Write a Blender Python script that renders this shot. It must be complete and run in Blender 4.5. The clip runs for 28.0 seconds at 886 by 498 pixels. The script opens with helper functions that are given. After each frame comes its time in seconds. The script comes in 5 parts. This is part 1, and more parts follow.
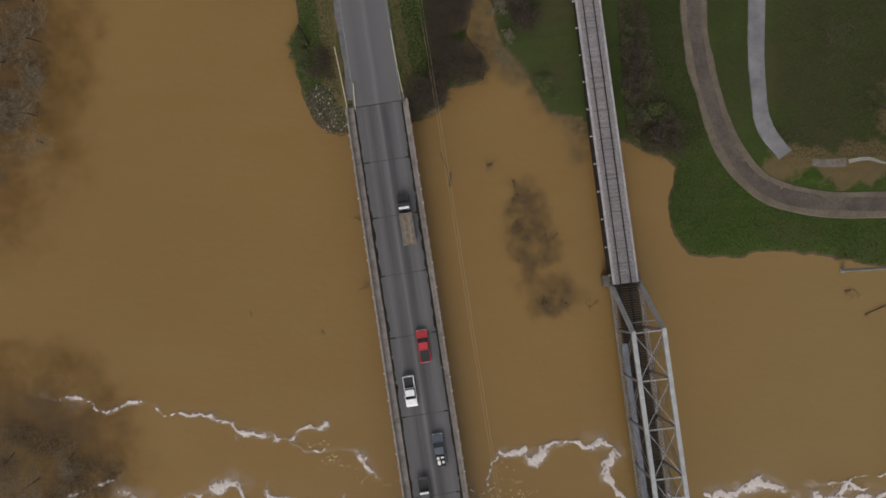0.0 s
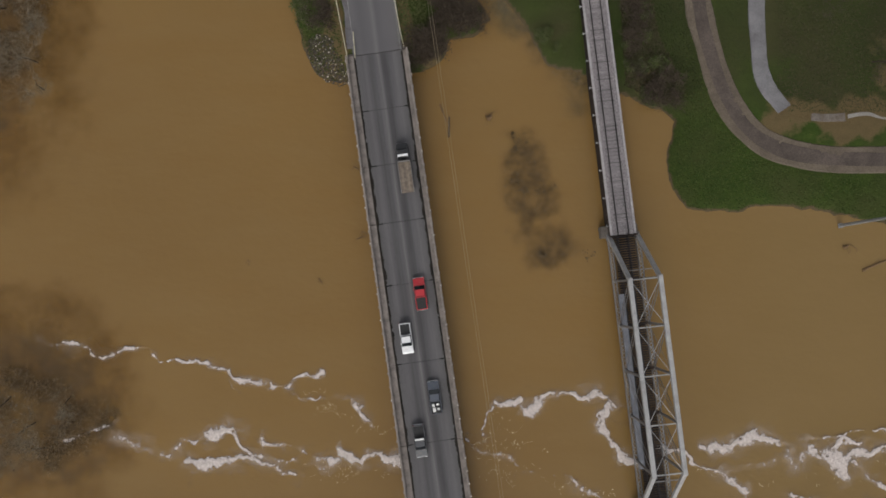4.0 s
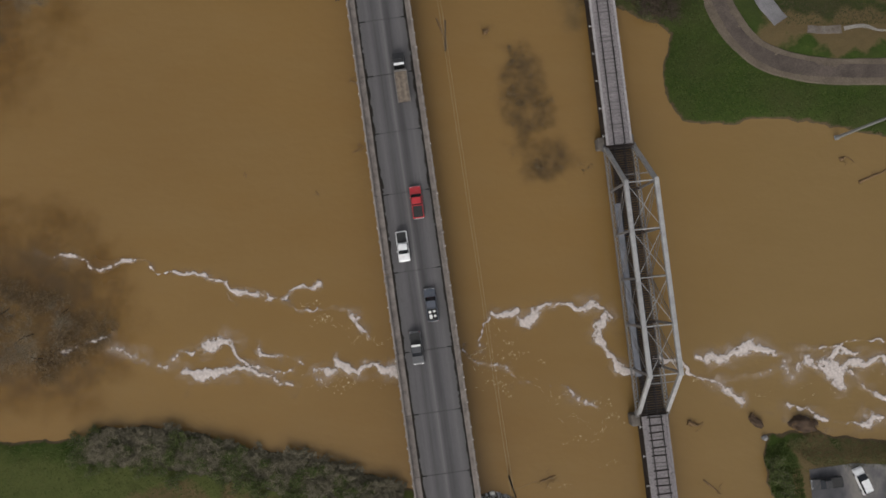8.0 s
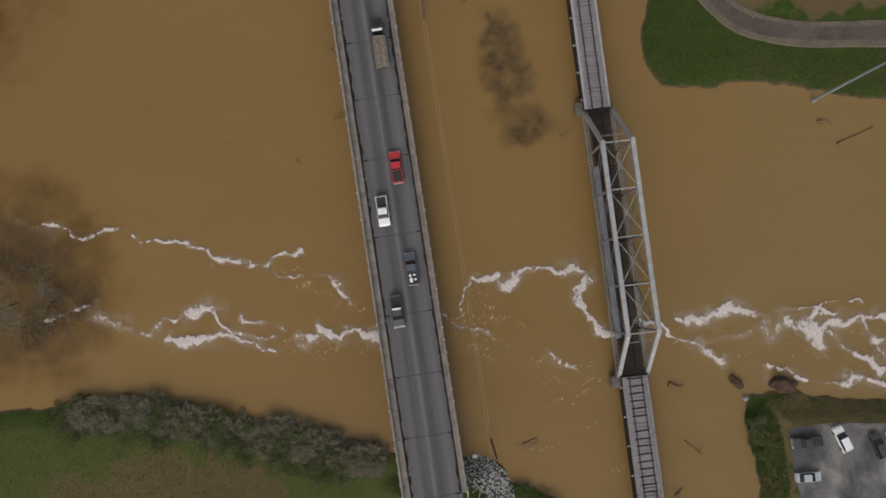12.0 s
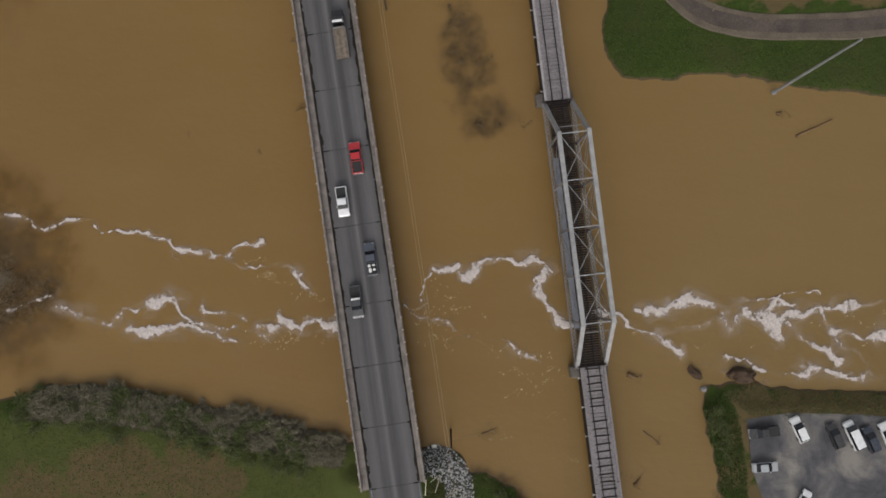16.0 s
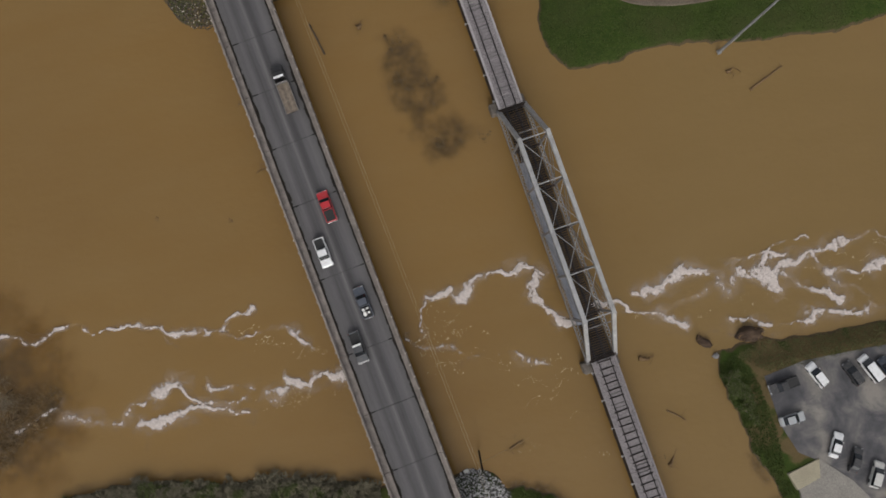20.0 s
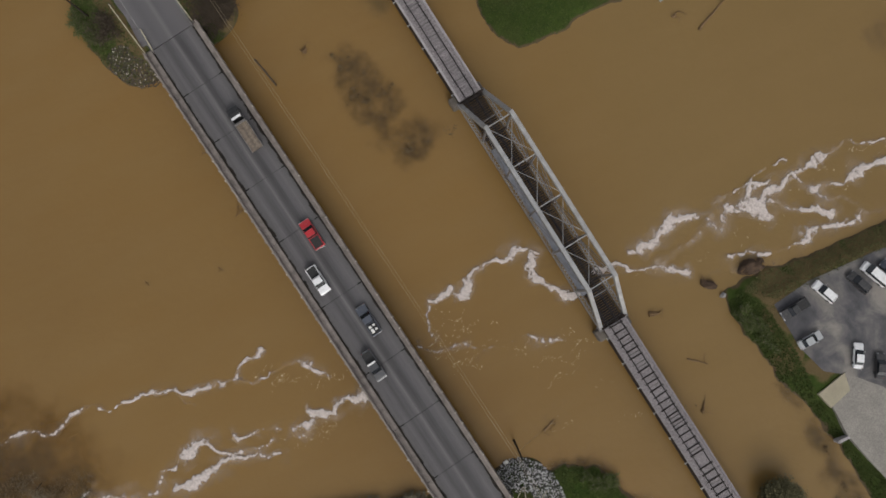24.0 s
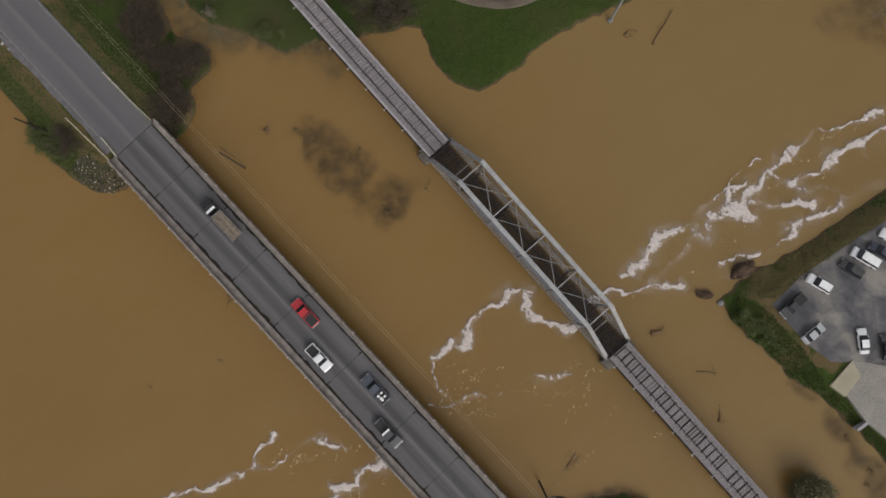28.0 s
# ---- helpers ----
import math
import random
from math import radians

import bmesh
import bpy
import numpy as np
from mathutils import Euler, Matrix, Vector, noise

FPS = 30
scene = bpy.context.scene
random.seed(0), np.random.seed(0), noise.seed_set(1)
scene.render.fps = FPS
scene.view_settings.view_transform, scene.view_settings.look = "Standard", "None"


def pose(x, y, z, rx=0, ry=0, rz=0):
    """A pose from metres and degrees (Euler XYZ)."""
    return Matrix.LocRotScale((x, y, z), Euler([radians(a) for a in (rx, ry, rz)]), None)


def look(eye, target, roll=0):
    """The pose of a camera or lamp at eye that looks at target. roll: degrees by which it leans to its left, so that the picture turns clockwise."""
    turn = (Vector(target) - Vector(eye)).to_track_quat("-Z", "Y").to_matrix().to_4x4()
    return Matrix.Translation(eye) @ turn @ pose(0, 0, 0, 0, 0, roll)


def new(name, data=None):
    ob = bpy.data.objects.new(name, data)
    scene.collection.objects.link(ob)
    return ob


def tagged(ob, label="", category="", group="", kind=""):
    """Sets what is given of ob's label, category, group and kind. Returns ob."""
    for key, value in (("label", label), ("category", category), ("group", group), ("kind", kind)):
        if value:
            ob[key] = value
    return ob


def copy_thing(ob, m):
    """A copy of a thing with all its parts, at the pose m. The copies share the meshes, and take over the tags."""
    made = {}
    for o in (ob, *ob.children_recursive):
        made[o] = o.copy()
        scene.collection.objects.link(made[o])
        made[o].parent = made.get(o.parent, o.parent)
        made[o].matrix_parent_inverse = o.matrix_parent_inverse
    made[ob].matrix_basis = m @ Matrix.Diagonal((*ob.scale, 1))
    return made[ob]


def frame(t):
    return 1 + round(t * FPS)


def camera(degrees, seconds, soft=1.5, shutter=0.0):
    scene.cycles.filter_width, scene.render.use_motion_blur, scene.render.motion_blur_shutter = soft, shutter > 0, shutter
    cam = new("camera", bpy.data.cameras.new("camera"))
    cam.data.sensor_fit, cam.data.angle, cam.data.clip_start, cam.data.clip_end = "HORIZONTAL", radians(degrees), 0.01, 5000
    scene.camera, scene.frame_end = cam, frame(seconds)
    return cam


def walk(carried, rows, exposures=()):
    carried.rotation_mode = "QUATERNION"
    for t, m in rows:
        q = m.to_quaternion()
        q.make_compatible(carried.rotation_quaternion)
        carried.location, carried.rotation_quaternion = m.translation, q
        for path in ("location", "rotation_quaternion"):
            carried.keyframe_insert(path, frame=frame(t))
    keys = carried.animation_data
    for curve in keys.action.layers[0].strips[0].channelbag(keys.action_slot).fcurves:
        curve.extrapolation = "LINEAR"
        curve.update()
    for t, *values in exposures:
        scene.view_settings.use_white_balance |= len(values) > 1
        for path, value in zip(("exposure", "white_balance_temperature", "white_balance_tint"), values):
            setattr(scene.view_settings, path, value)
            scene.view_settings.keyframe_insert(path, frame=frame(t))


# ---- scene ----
cam = camera(66.48, 28.0, soft=1.7)

# seconds, place, tilt from straight down, lean, heading
PATH = [
    (0, -0.000, 21.220, 104.806, 3.627, 0.269, -0.000),
    (0.5, 0.117, 20.887, 104.757, 3.660, 0.289, -0.027),
    (1, 0.304, 20.157, 104.778, 3.683, 0.290, 0.084),
    (1.5, 0.400, 19.374, 104.770, 3.705, 0.306, 0.049),
    (2, 0.496, 18.411, 104.697, 3.708, 0.322, 0.148),
    (2.5, 0.577, 17.346, 104.637, 3.699, 0.314, 0.303),
    (3, 0.579, 16.147, 104.558, 3.676, 0.306, 0.558),
    (3.5, 0.526, 14.864, 104.487, 3.652, 0.299, 0.669),
    (5.5, 0.698, 8.836, 104.070, 3.708, 0.349, 0.739),
    (6, 0.804, 7.133, 103.990, 3.698, 0.371, 0.749),
    (6.5, 0.905, 5.387, 103.975, 3.683, 0.375, 0.770),
    (7, 0.993, 3.635, 103.956, 3.659, 0.370, 0.801),
    (7.5, 1.153, 1.833, 103.845, 3.623, 0.360, 0.766),
    (8, 1.290, 0.130, 103.702, 3.584, 0.350, 0.646),
    (8.5, 1.477, -1.247, 103.647, 3.565, 0.354, 0.563),
    (9, 1.644, -1.876, 103.627, 3.587, 0.358, 0.328),
    (9.5, 1.712, -2.201, 103.667, 3.607, 0.356, -0.482),
    (10, 1.785, -2.505, 103.733, 3.612, 0.360, -0.682),
    (10.5, 2.122, -2.993, 103.766, 3.610, 0.375, -0.675),
    (11, 2.651, -3.666, 103.828, 3.617, 0.388, -0.580),
    (11.5, 3.365, -4.450, 103.885, 3.629, 0.388, -0.371),
    (12, 4.277, -5.300, 103.903, 3.642, 0.375, 0.043),
    (12.5, 5.251, -6.087, 103.925, 3.667, 0.349, 0.345),
    (14.5, 8.581, -7.934, 104.015, 3.623, 0.269, 0.992),
    (15, 9.128, -7.741, 104.060, 3.590, 0.256, 0.839),
    (15.5, 9.661, -7.311, 104.067, 3.566, 0.256, 0.471),
    (16, 10.109, -6.584, 104.173, 3.570, 0.245, 0.160),
    (16.5, 10.562, -5.777, 104.285, 3.581, 0.225, 0.087),
    (17, 10.989, -4.376, 104.384, 3.642, 0.217, -0.098),
    (17.5, 11.441, -3.144, 104.529, 3.716, 0.220, -0.165),
    (18, 11.727, -2.713, 104.693, 3.751, 0.226, -2.055),
    (18.5, 11.775, -2.782, 104.784, 3.756, 0.249, -3.662),
    (19, 11.641, -2.939, 104.696, 3.745, 0.283, -6.069),
    (19.5, 11.504, -3.086, 104.446, 3.733, 0.320, -9.945),
    (20, 11.361, -3.152, 104.272, 3.721, 0.340, -12.436),
    (20.5, 11.384, -3.142, 104.178, 3.721, 0.354, -13.871),
    (21, 11.448, -3.140, 104.144, 3.717, 0.361, -15.100),
    (21.5, 11.414, -3.180, 104.056, 3.699, 0.376, -17.057),
    (23.5, 11.247, -3.108, 104.136, 3.653, 0.351, -23.271),
    (24, 11.232, -3.011, 104.196, 3.645, 0.358, -25.010),
    (24.5, 11.168, -3.013, 104.242, 3.633, 0.370, -27.333),
    (25, 11.088, -3.021, 104.216, 3.620, 0.386, -30.350),
    (25.5, 11.141, -2.982, 104.081, 3.603, 0.380, -32.271),
    (26, 11.065, -2.823, 104.023, 3.575, 0.376, -33.859),
    (26.5, 11.904, -1.586, 104.089, 3.600, 0.373, -34.363),
    (27, 13.429, 0.541, 104.213, 3.664, 0.387, -34.469),
    (27.5, 14.915, 2.651, 104.394, 3.723, 0.420, -34.525),
    (28, 15.774, 3.640, 104.577, 3.724, 0.464, -34.559),
]
walk(cam, [(r[0], pose(*r[1:])) for r in PATH])

# ---- sky and light: a thick overcast ----
SUN_TURN, SUN_UP = 186.0, 40.0
world = bpy.data.worlds.new("overcast_sky")
scene.world = world
world.use_nodes = True
wn = world.node_tree
for n in list(wn.nodes):
    wn.nodes.remove(n)
w_out = wn.nodes.new("ShaderNodeOutputWorld")
w_bg = wn.nodes.new("ShaderNodeBackground")
w_sky = wn.nodes.new("ShaderNodeTexSky")
w_sky.sky_type = "NISHITA"
w_sky.sun_disc = False
w_sky.sun_elevation = radians(SUN_UP)
w_sky.sun_rotation = radians(SUN_TURN)
w_sky.dust_density = 4.0
w_hs = wn.nodes.new("ShaderNodeHueSaturation")
w_hs.inputs["Saturation"].default_value = 0.22
w_bg.inputs["Strength"].default_value = 0.162
wn.links.new(w_sky.outputs[0], w_hs.inputs["Color"])
wn.links.new(w_hs.outputs[0], w_bg.inputs["Color"])
wn.links.new(w_bg.outputs[0], w_out.inputs["Surface"])

sun_data = bpy.data.lights.new("sun", "SUN")
sun_data.energy = 0.3
sun_data.angle = radians(30)
sun_data.color = (1.0, 0.96, 0.9)
sun = new("sun", sun_data)
az, el = radians(SUN_TURN), radians(SUN_UP)
sun_way = Vector((math.sin(az) * math.cos(el), math.cos(az) * math.cos(el), math.sin(el)))
sun.matrix_world = look(sun_way * 300, (0, 0, 0))

# ---- materials ----


class Mat:
    """A procedural surface: one Principled shader and short ways to add noise."""

    def __init__(self, name, rough=0.8, metal=0.0):
        self.m = bpy.data.materials.new(name)
        self.m.use_nodes = True
        self.t = self.m.node_tree
        self.p = self.t.nodes["Principled BSDF"]
        self.p.inputs["Roughness"].default_value = rough
        self.p.inputs["Metallic"].default_value = metal
        self.co = self.t.nodes.new("ShaderNodeTexCoord").outputs["Object"]

    def node(self, kind, **inputs):
        n = self.t.nodes.new(kind)
        for k, v in inputs.items():
            if isinstance(v, bpy.types.NodeSocket):
                self.t.links.new(v, n.inputs[k])
            else:
                n.inputs[k].default_value = v
        return n

    def stretch(self, sx, sy, sz):
        n = self.t.nodes.new("ShaderNodeMapping")
        self.t.links.new(self.co, n.inputs["Vector"])
        n.inputs["Scale"].default_value = (sx, sy, sz)
        return n.outputs[0]

    def noise(self, scale, detail=4.0, rough=0.55, vec=None):
        n = self.node("ShaderNodeTexNoise", Vector=vec or self.co, Scale=scale, Detail=detail, Roughness=rough)
        return n.outputs["Fac"]

    def ramp(self, fac, stops):
        n = self.t.nodes.new("ShaderNodeValToRGB")
        self.t.links.new(fac, n.inputs["Fac"])
        e = n.color_ramp.elements
        while len(e) < len(stops):
            e.new(0.5)
        for el_, (pos, c) in zip(e, stops):
            el_.position = pos
            el_.color = (*(c if not isinstance(c, (int, float)) else (c, c, c)), 1)
        return n.outputs[0]

    def mix(self, fac, a, b, mode="MIX"):
        n = self.t.nodes.new("ShaderNodeMix")
        n.data_type, n.blend_type = "RGBA", mode
        for sock, v in ((n.inputs[0], fac), (n.inputs[6], a), (n.inputs[7], b)):
            if isinstance(v, bpy.types.NodeSocket):
                self.t.links.new(v, sock)
            elif isinstance(v, (int, float)):
                sock.default_value = v
            else:
                sock.default_value = (*v, 1)
        return n.outputs[2]

    def math(self, op, a, b=0.0):
        n = self.t.nodes.new("ShaderNodeMath")
        n.operation = op
        for sock, v in ((n.inputs[0], a), (n.inputs[1], b)):
            if isinstance(v, bpy.types.NodeSocket):
                self.t.links.new(v, sock)
            else:
                sock.default_value = v
        return n.outputs[0]

    def random(self):
        return self.t.nodes.new("ShaderNodeObjectInfo").outputs["Random"]

    def island(self):
        return self.t.nodes.new("ShaderNodeNewGeometry").outputs["Random Per Island"]

    def attr(self, name):
        n = self.t.nodes.new("ShaderNodeAttribute")
        n.attribute_name = name
        return n.outputs["Fac"]

    def axis(self, which):
        n = self.t.nodes.new("ShaderNodeSeparateXYZ")
        self.t.links.new(self.co, n.inputs[0])
        return n.outputs[which]

    def done(self, color, bump=None, strength=0.4, distance=0.05):
        if isinstance(color, bpy.types.NodeSocket):
            self.t.links.new(color, self.p.inputs["Base Color"])
        else:
            self.p.inputs["Base Color"].default_value = (*color, 1)
        if bump is not None:
            b = self.node("ShaderNodeBump", Height=bump, Strength=strength, Distance=distance)
            self.t.links.new(b.outputs[0], self.p.inputs["Normal"])
        return self.m


def two_tone(name, a, b, scale=1.5, fine=20.0, rough=0.85, metal=0.0, bump=0.4, distance=0.03, spread=0.0):
    """A surface that wavers between two colours at two scales; spread varies it from piece to piece."""
    k = Mat(name, rough, metal)
    if rough >= 0.9:
        k.p.inputs["Specular IOR Level"].default_value = 0.2
    c = k.mix(k.ramp(k.noise(scale, 5.0), ((0.32, 0.0), (0.68, 1.0))), a, b)
    f = k.noise(fine, 4.0)
    c = k.mix(0.55, c, k.ramp(f, ((0.25, 0.25), (0.75, 0.8))), "OVERLAY")
    if spread:
        v = k.math("ADD", k.math("MULTIPLY", k.random(), 2 * spread), 1.0 - spread)
        n = k.t.nodes.new("ShaderNodeCombineColor")
        for i in range(3):
            k.t.links.new(v, n.inputs[i])
        c = k.mix(1.0, c, n.outputs[0], "MULTIPLY")
    return k.done(c, f, bump, distance)


# muddy flood water: opaque silt with a smooth skin and small ripples
k = Mat("muddy_water", 0.12)
k.p.inputs["IOR"].default_value = 1.33
big = k.noise(0.018, 3.0, 0.5)
mid = k.noise(0.16, 5.0, 0.6, k.stretch(0.35, 1.0, 1.0))
c = k.mix(k.ramp(big, ((0.3, 0.0), (0.7, 1.0))), (0.200, 0.119, 0.039), (0.174, 0.103, 0.035))
east = k.math("MULTIPLY", k.math("ADD", k.axis(0), k.math("MULTIPLY", big, 40.0)), 0.01)
c = k.mix(k.ramp(east, ((0.36, 0.0), (0.72, 0.75))), c, (0.180, 0.119, 0.046))
c = k.mix(k.ramp(mid, ((0.35, 0.0), (0.75, 0.45))), c, (0.208, 0.134, 0.054))
rip = k.math("ADD", k.noise(1.1, 4.0, 0.6, k.stretch(0.6, 1.0, 1.0)), k.math("MULTIPLY", k.noise(0.22, 3.0, 0.5), 2.0))
WATER = k.done(c, rip, 0.16, 0.25)

# ground: lawn, thin grass, bare soil and a wet rim, by the bank's shape and noise
k = Mat("bank_ground", 0.95)
k.p.inputs["Specular IOR Level"].default_value = 0.1
n1, n2, n3 = k.noise(0.09, 5.0, 0.6), k.noise(0.7, 5.0, 0.65), k.noise(6.0, 4.0, 0.7)
lawn = k.mix(k.ramp(n2, ((0.3, 0.0), (0.7, 1.0))), (0.026, 0.046, 0.009), (0.046, 0.068, 0.014))
thin = k.mix(n2, (0.060, 0.058, 0.022), (0.042, 0.052, 0.017))
soil = k.mix(n2, (0.130, 0.094, 0.044), (0.088, 0.067, 0.033))
sward_n = k.math("ADD", k.attr("sward"), k.math("MULTIPLY", k.math("SUBTRACT", n1, 0.5), 1.6))
c = k.mix(k.ramp(n1, ((0.44, 0.0), (0.66, 0.75))), lawn, thin)
c = k.mix(k.ramp(sward_n, ((0.25, 0.0), (0.8, 0.85))), c, k.mix(n2, (0.092, 0.098, 0.031), (0.062, 0.076, 0.022)))
c = k.mix(k.ramp(k.math("MULTIPLY", sward_n, -1.0), ((0.15, 0.0), (0.9, 0.75))), c, k.mix(k.ramp(k.noise(0.045, 4.0, 0.6), ((0.42, 0.0), (0.58, 1.0))), k.mix(n2, (0.062, 0.050, 0.027), (0.042, 0.040, 0.018)), k.mix(n2, (0.030, 0.044, 0.012), (0.024, 0.034, 0.010))))
c = k.mix(k.ramp(k.math("ADD", k.attr("bare"), k.math("MULTIPLY", k.math("SUBTRACT", n2, 0.5), 0.7)), ((0.4, 0.0), (0.6, 1.0))), c, soil)
rim = k.math("ADD", k.attr("rim"), k.math("MULTIPLY", k.math("SUBTRACT", n2, 0.5), 0.8))
c = k.mix(k.ramp(rim, ((0.35, 0.0), (0.65, 1.0))), c, (0.085, 0.062, 0.036))
c = k.mix(0.5, c, k.ramp(n3, ((0.2, 0.25), (0.8, 0.78))), "OVERLAY")
GROUND = k.done(c, k.math("ADD", n3, n2), 0.9, 0.12)

# road surface: grey asphalt, darker along the wheel paths, pale down the middle
k = Mat("worn_asphalt", 0.88)
x = k.axis(0)
lines = k.noise(1.0, 4.0, 0.6, k.stretch(1.3, 0.035, 1.0))
fine = k.noise(30.0, 3.0, 0.7)
patch = k.noise(0.25, 4.0, 0.6, k.stretch(1.0, 0.4, 1.0))
wob = k.math("ADD", x, k.math("MULTIPLY", k.math("SUBTRACT", lines, 0.5), 0.5))
unit = k.math("ADD", k.math("MULTIPLY", wob, 0.125), 0.5)
lane = k.ramp(unit, ((0.03, (0.080, 0.076, 0.076)), (0.22, (0.104, 0.098, 0.100)), (0.33, (0.062, 0.058, 0.060)), (0.42, (0.080, 0.076, 0.078)), (0.475, (0.108, 0.103, 0.103)), (0.49, (0.138, 0.131, 0.130)), (0.515, (0.100, 0.095, 0.096)), (0.555, (0.060, 0.056, 0.058)), (0.61, (0.046, 0.043, 0.045)), (0.68, (0.078, 0.074, 0.076)), (0.80, (0.112, 0.106, 0.108)), (0.97, (0.074, 0.070, 0.070))))
c = k.mix(k.ramp(patch, ((0.4, 0.0), (0.75, 0.4))), lane, (0.098, 0.094, 0.094))
c = k.mix(0.35, c, k.ramp(lines, ((0.25, 0.36), (0.75, 0.64))), "OVERLAY")
streak = k.noise(1.0, 4.0, 0.7, k.stretch(4.5, 0.05, 1.0))
c = k.mix(0.28, c, k.ramp(streak, ((0.3, 0.3), (0.7, 0.68))), "OVERLAY")
crack = k.ramp(k.noise(1.0, 6.0, 0.75, k.stretch(2.2, 0.22, 1.0)), ((0.492, 0.0), (0.5, 0.55), (0.508, 0.0)))
c = k.mix(crack, c, (0.03, 0.028, 0.027))
c = k.mix(0.35, c, k.ramp(fine, ((0.25, 0.3), (0.75, 0.7))), "OVERLAY")
ASPHALT = k.done(c, fine, 0.4, 0.02)

CONCRETE = two_tone("weathered_concrete", (0.260, 0.226, 0.200), (0.165, 0.143, 0.127), 0.8, 9.0, 0.9, spread=0.06)
# A darker tone of the concrete, given to the parts under the decks.
CONCRETE_DARK = two_tone("dark_concrete", (0.15, 0.13, 0.11), (0.09, 0.078, 0.068), 0.7, 6.0, 0.9)
CURB = two_tone("worn_curb_concrete", (0.230, 0.200, 0.180), (0.135, 0.118, 0.107), 0.9, 7.0, 0.9, spread=0.05)
CAP = two_tone("pale_worn_concrete", (0.50, 0.45, 0.39), (0.33, 0.29, 0.25), 2.0, 14.0, 0.9, spread=0.3)
JOINT = two_tone("black_joint_tar", (0.018, 0.017, 0.017), (0.05, 0.047, 0.046), 4.0, 30.0, 0.7)
JOINT_GAP = two_tone("open_joint_gap", (0.006, 0.006, 0.006), (0.014, 0.013, 0.012), 4.0, 30.0, 0.9)
SILT = two_tone("dark_gutter_silt", (0.010, 0.009, 0.008), (0.026, 0.021, 0.016), 2.0, 18.0, 0.95)
STEEL = two_tone("silver_grey_bridge_paint", (0.36, 0.355, 0.35), (0.26, 0.255, 0.25), 0.9, 8.0, 0.5, 0.25, spread=0.06)
STEEL_DIM = two_tone("weathered_grey_steel", (0.20, 0.19, 0.185), (0.13, 0.12, 0.115), 1.2, 9.0, 0.65, 0.25, spread=0.12)
RUST = two_tone("rusted_steel", (0.045, 0.032, 0.026), (0.075, 0.050, 0.036), 3.0, 20.0, 0.8, 0.3)
RAIL = two_tone("dark_rail_steel", (0.020, 0.018, 0.018), (0.034, 0.028, 0.026), 2.0, 20.0, 0.55, 0.5)
TIE_DARK = two_tone("creosote_timber", (0.016, 0.013, 0.012), (0.030, 0.023, 0.020), 2.0, 14.0, 0.9, spread=0.35)
# Trestle timber with the shade of the viaduct's sides put into its colour.
TRESTLE_SHADED = two_tone("shade_darkened_timber", (0.034, 0.025, 0.020), (0.020, 0.015, 0.013), 1.0, 9.0, 0.9, spread=0.2)
TIE_GREY = two_tone("weathered_grey_timber", (0.235, 0.215, 0.215), (0.15, 0.135, 0.135), 2.0, 14.0, 0.9, spread=0.3)
TIE_DUSTY = two_tone("dusty_grey_timber", (0.185, 0.168, 0.165), (0.105, 0.095, 0.092), 3.0, 14.0, 0.95, spread=0.4)
EDGE_DULL = two_tone("gravelly_edge_concrete", (0.27, 0.245, 0.245), (0.15, 0.137, 0.137), 4.0, 11.0, 0.95, bump=0.8)
PALE_CURB = two_tone("pale_edge_concrete", (0.36, 0.335, 0.335), (0.26, 0.24, 0.24), 0.8, 8.0, 0.9)
BALLAST = two_tone("pale_grey_ballast", (0.285, 0.258, 0.260), (0.14, 0.127, 0.128), 5.0, 11.0, 0.95, bump=1.0, distance=0.08)
GRATE = two_tone("grey_walkway_steel", (0.19, 0.195, 0.215), (0.13, 0.135, 0.15), 1.0, 9.0, 0.6, 0.3)

# ---- building blocks ----


def bm_box(bm, size, at=(0, 0, 0), turn=None):
    m = Matrix.Translation(at) @ (turn.to_4x4() if turn else Matrix()) @ Matrix.Diagonal((*size, 1))
    return bmesh.ops.create_cube(bm, size=1.0, matrix=m)["verts"]


def bm_done(bm, name, smooth=False):
    me = bpy.data.meshes.new(name)
    bm.normal_update()
    bm.to_mesh(me)
    bm.free()
    if smooth:
        for f in me.polygons:
            f.use_smooth = True
    return me


def block(size, bevel=0.02, at=(0, 0, 0)):
    """A mesh of one bevelled block."""
    bm = bmesh.new()
    bm_box(bm, size, at)
    if bevel:
        bmesh.ops.bevel(bm, geom=bm.edges[:], offset=bevel, segments=1, affect="EDGES")
    return bm_done(bm, "block")


def beam(a, b, width, height, bevel=0.02):
    """A mesh of one straight member from a to b, width across and height up."""
    a, b = Vector(a), Vector(b)
    d = b - a
    up = Vector((0, 0, 1)) if abs(d.normalized().z) < 0.95 else Vector((1, 0, 0))
    y = d.normalized()
    x = y.cross(up).normalized()
    z = x.cross(y)
    turn = Matrix((x, y, z)).transposed()
    bm = bmesh.new()
    bm_box(bm, (width, d.length, height), (a + b) / 2, turn)
    if bevel:
        bmesh.ops.bevel(bm, geom=bm.edges[:], offset=bevel, segments=1, affect="EDGES")
    return bm_done(bm, "beam")


def part(name, me, material, parent, label="", m=None):
    """One mesh object under a thing or a part."""
    if isinstance(me, bmesh.types.BMesh):
        me = bm_done(me, name)
    if not me.materials:
        me.materials.append(material)
    ob = new(name, me)
    ob.parent = parent
    if m is not None:
        ob.matrix_basis = m
    if label:
        ob["label"] = label
    return ob


def thing(name, m, label, category, group="", kind=""):
    ob = new(name)
    ob.empty_display_size = 0.5
    ob.matrix_basis = m
    return tagged(ob, label, category, group, kind)


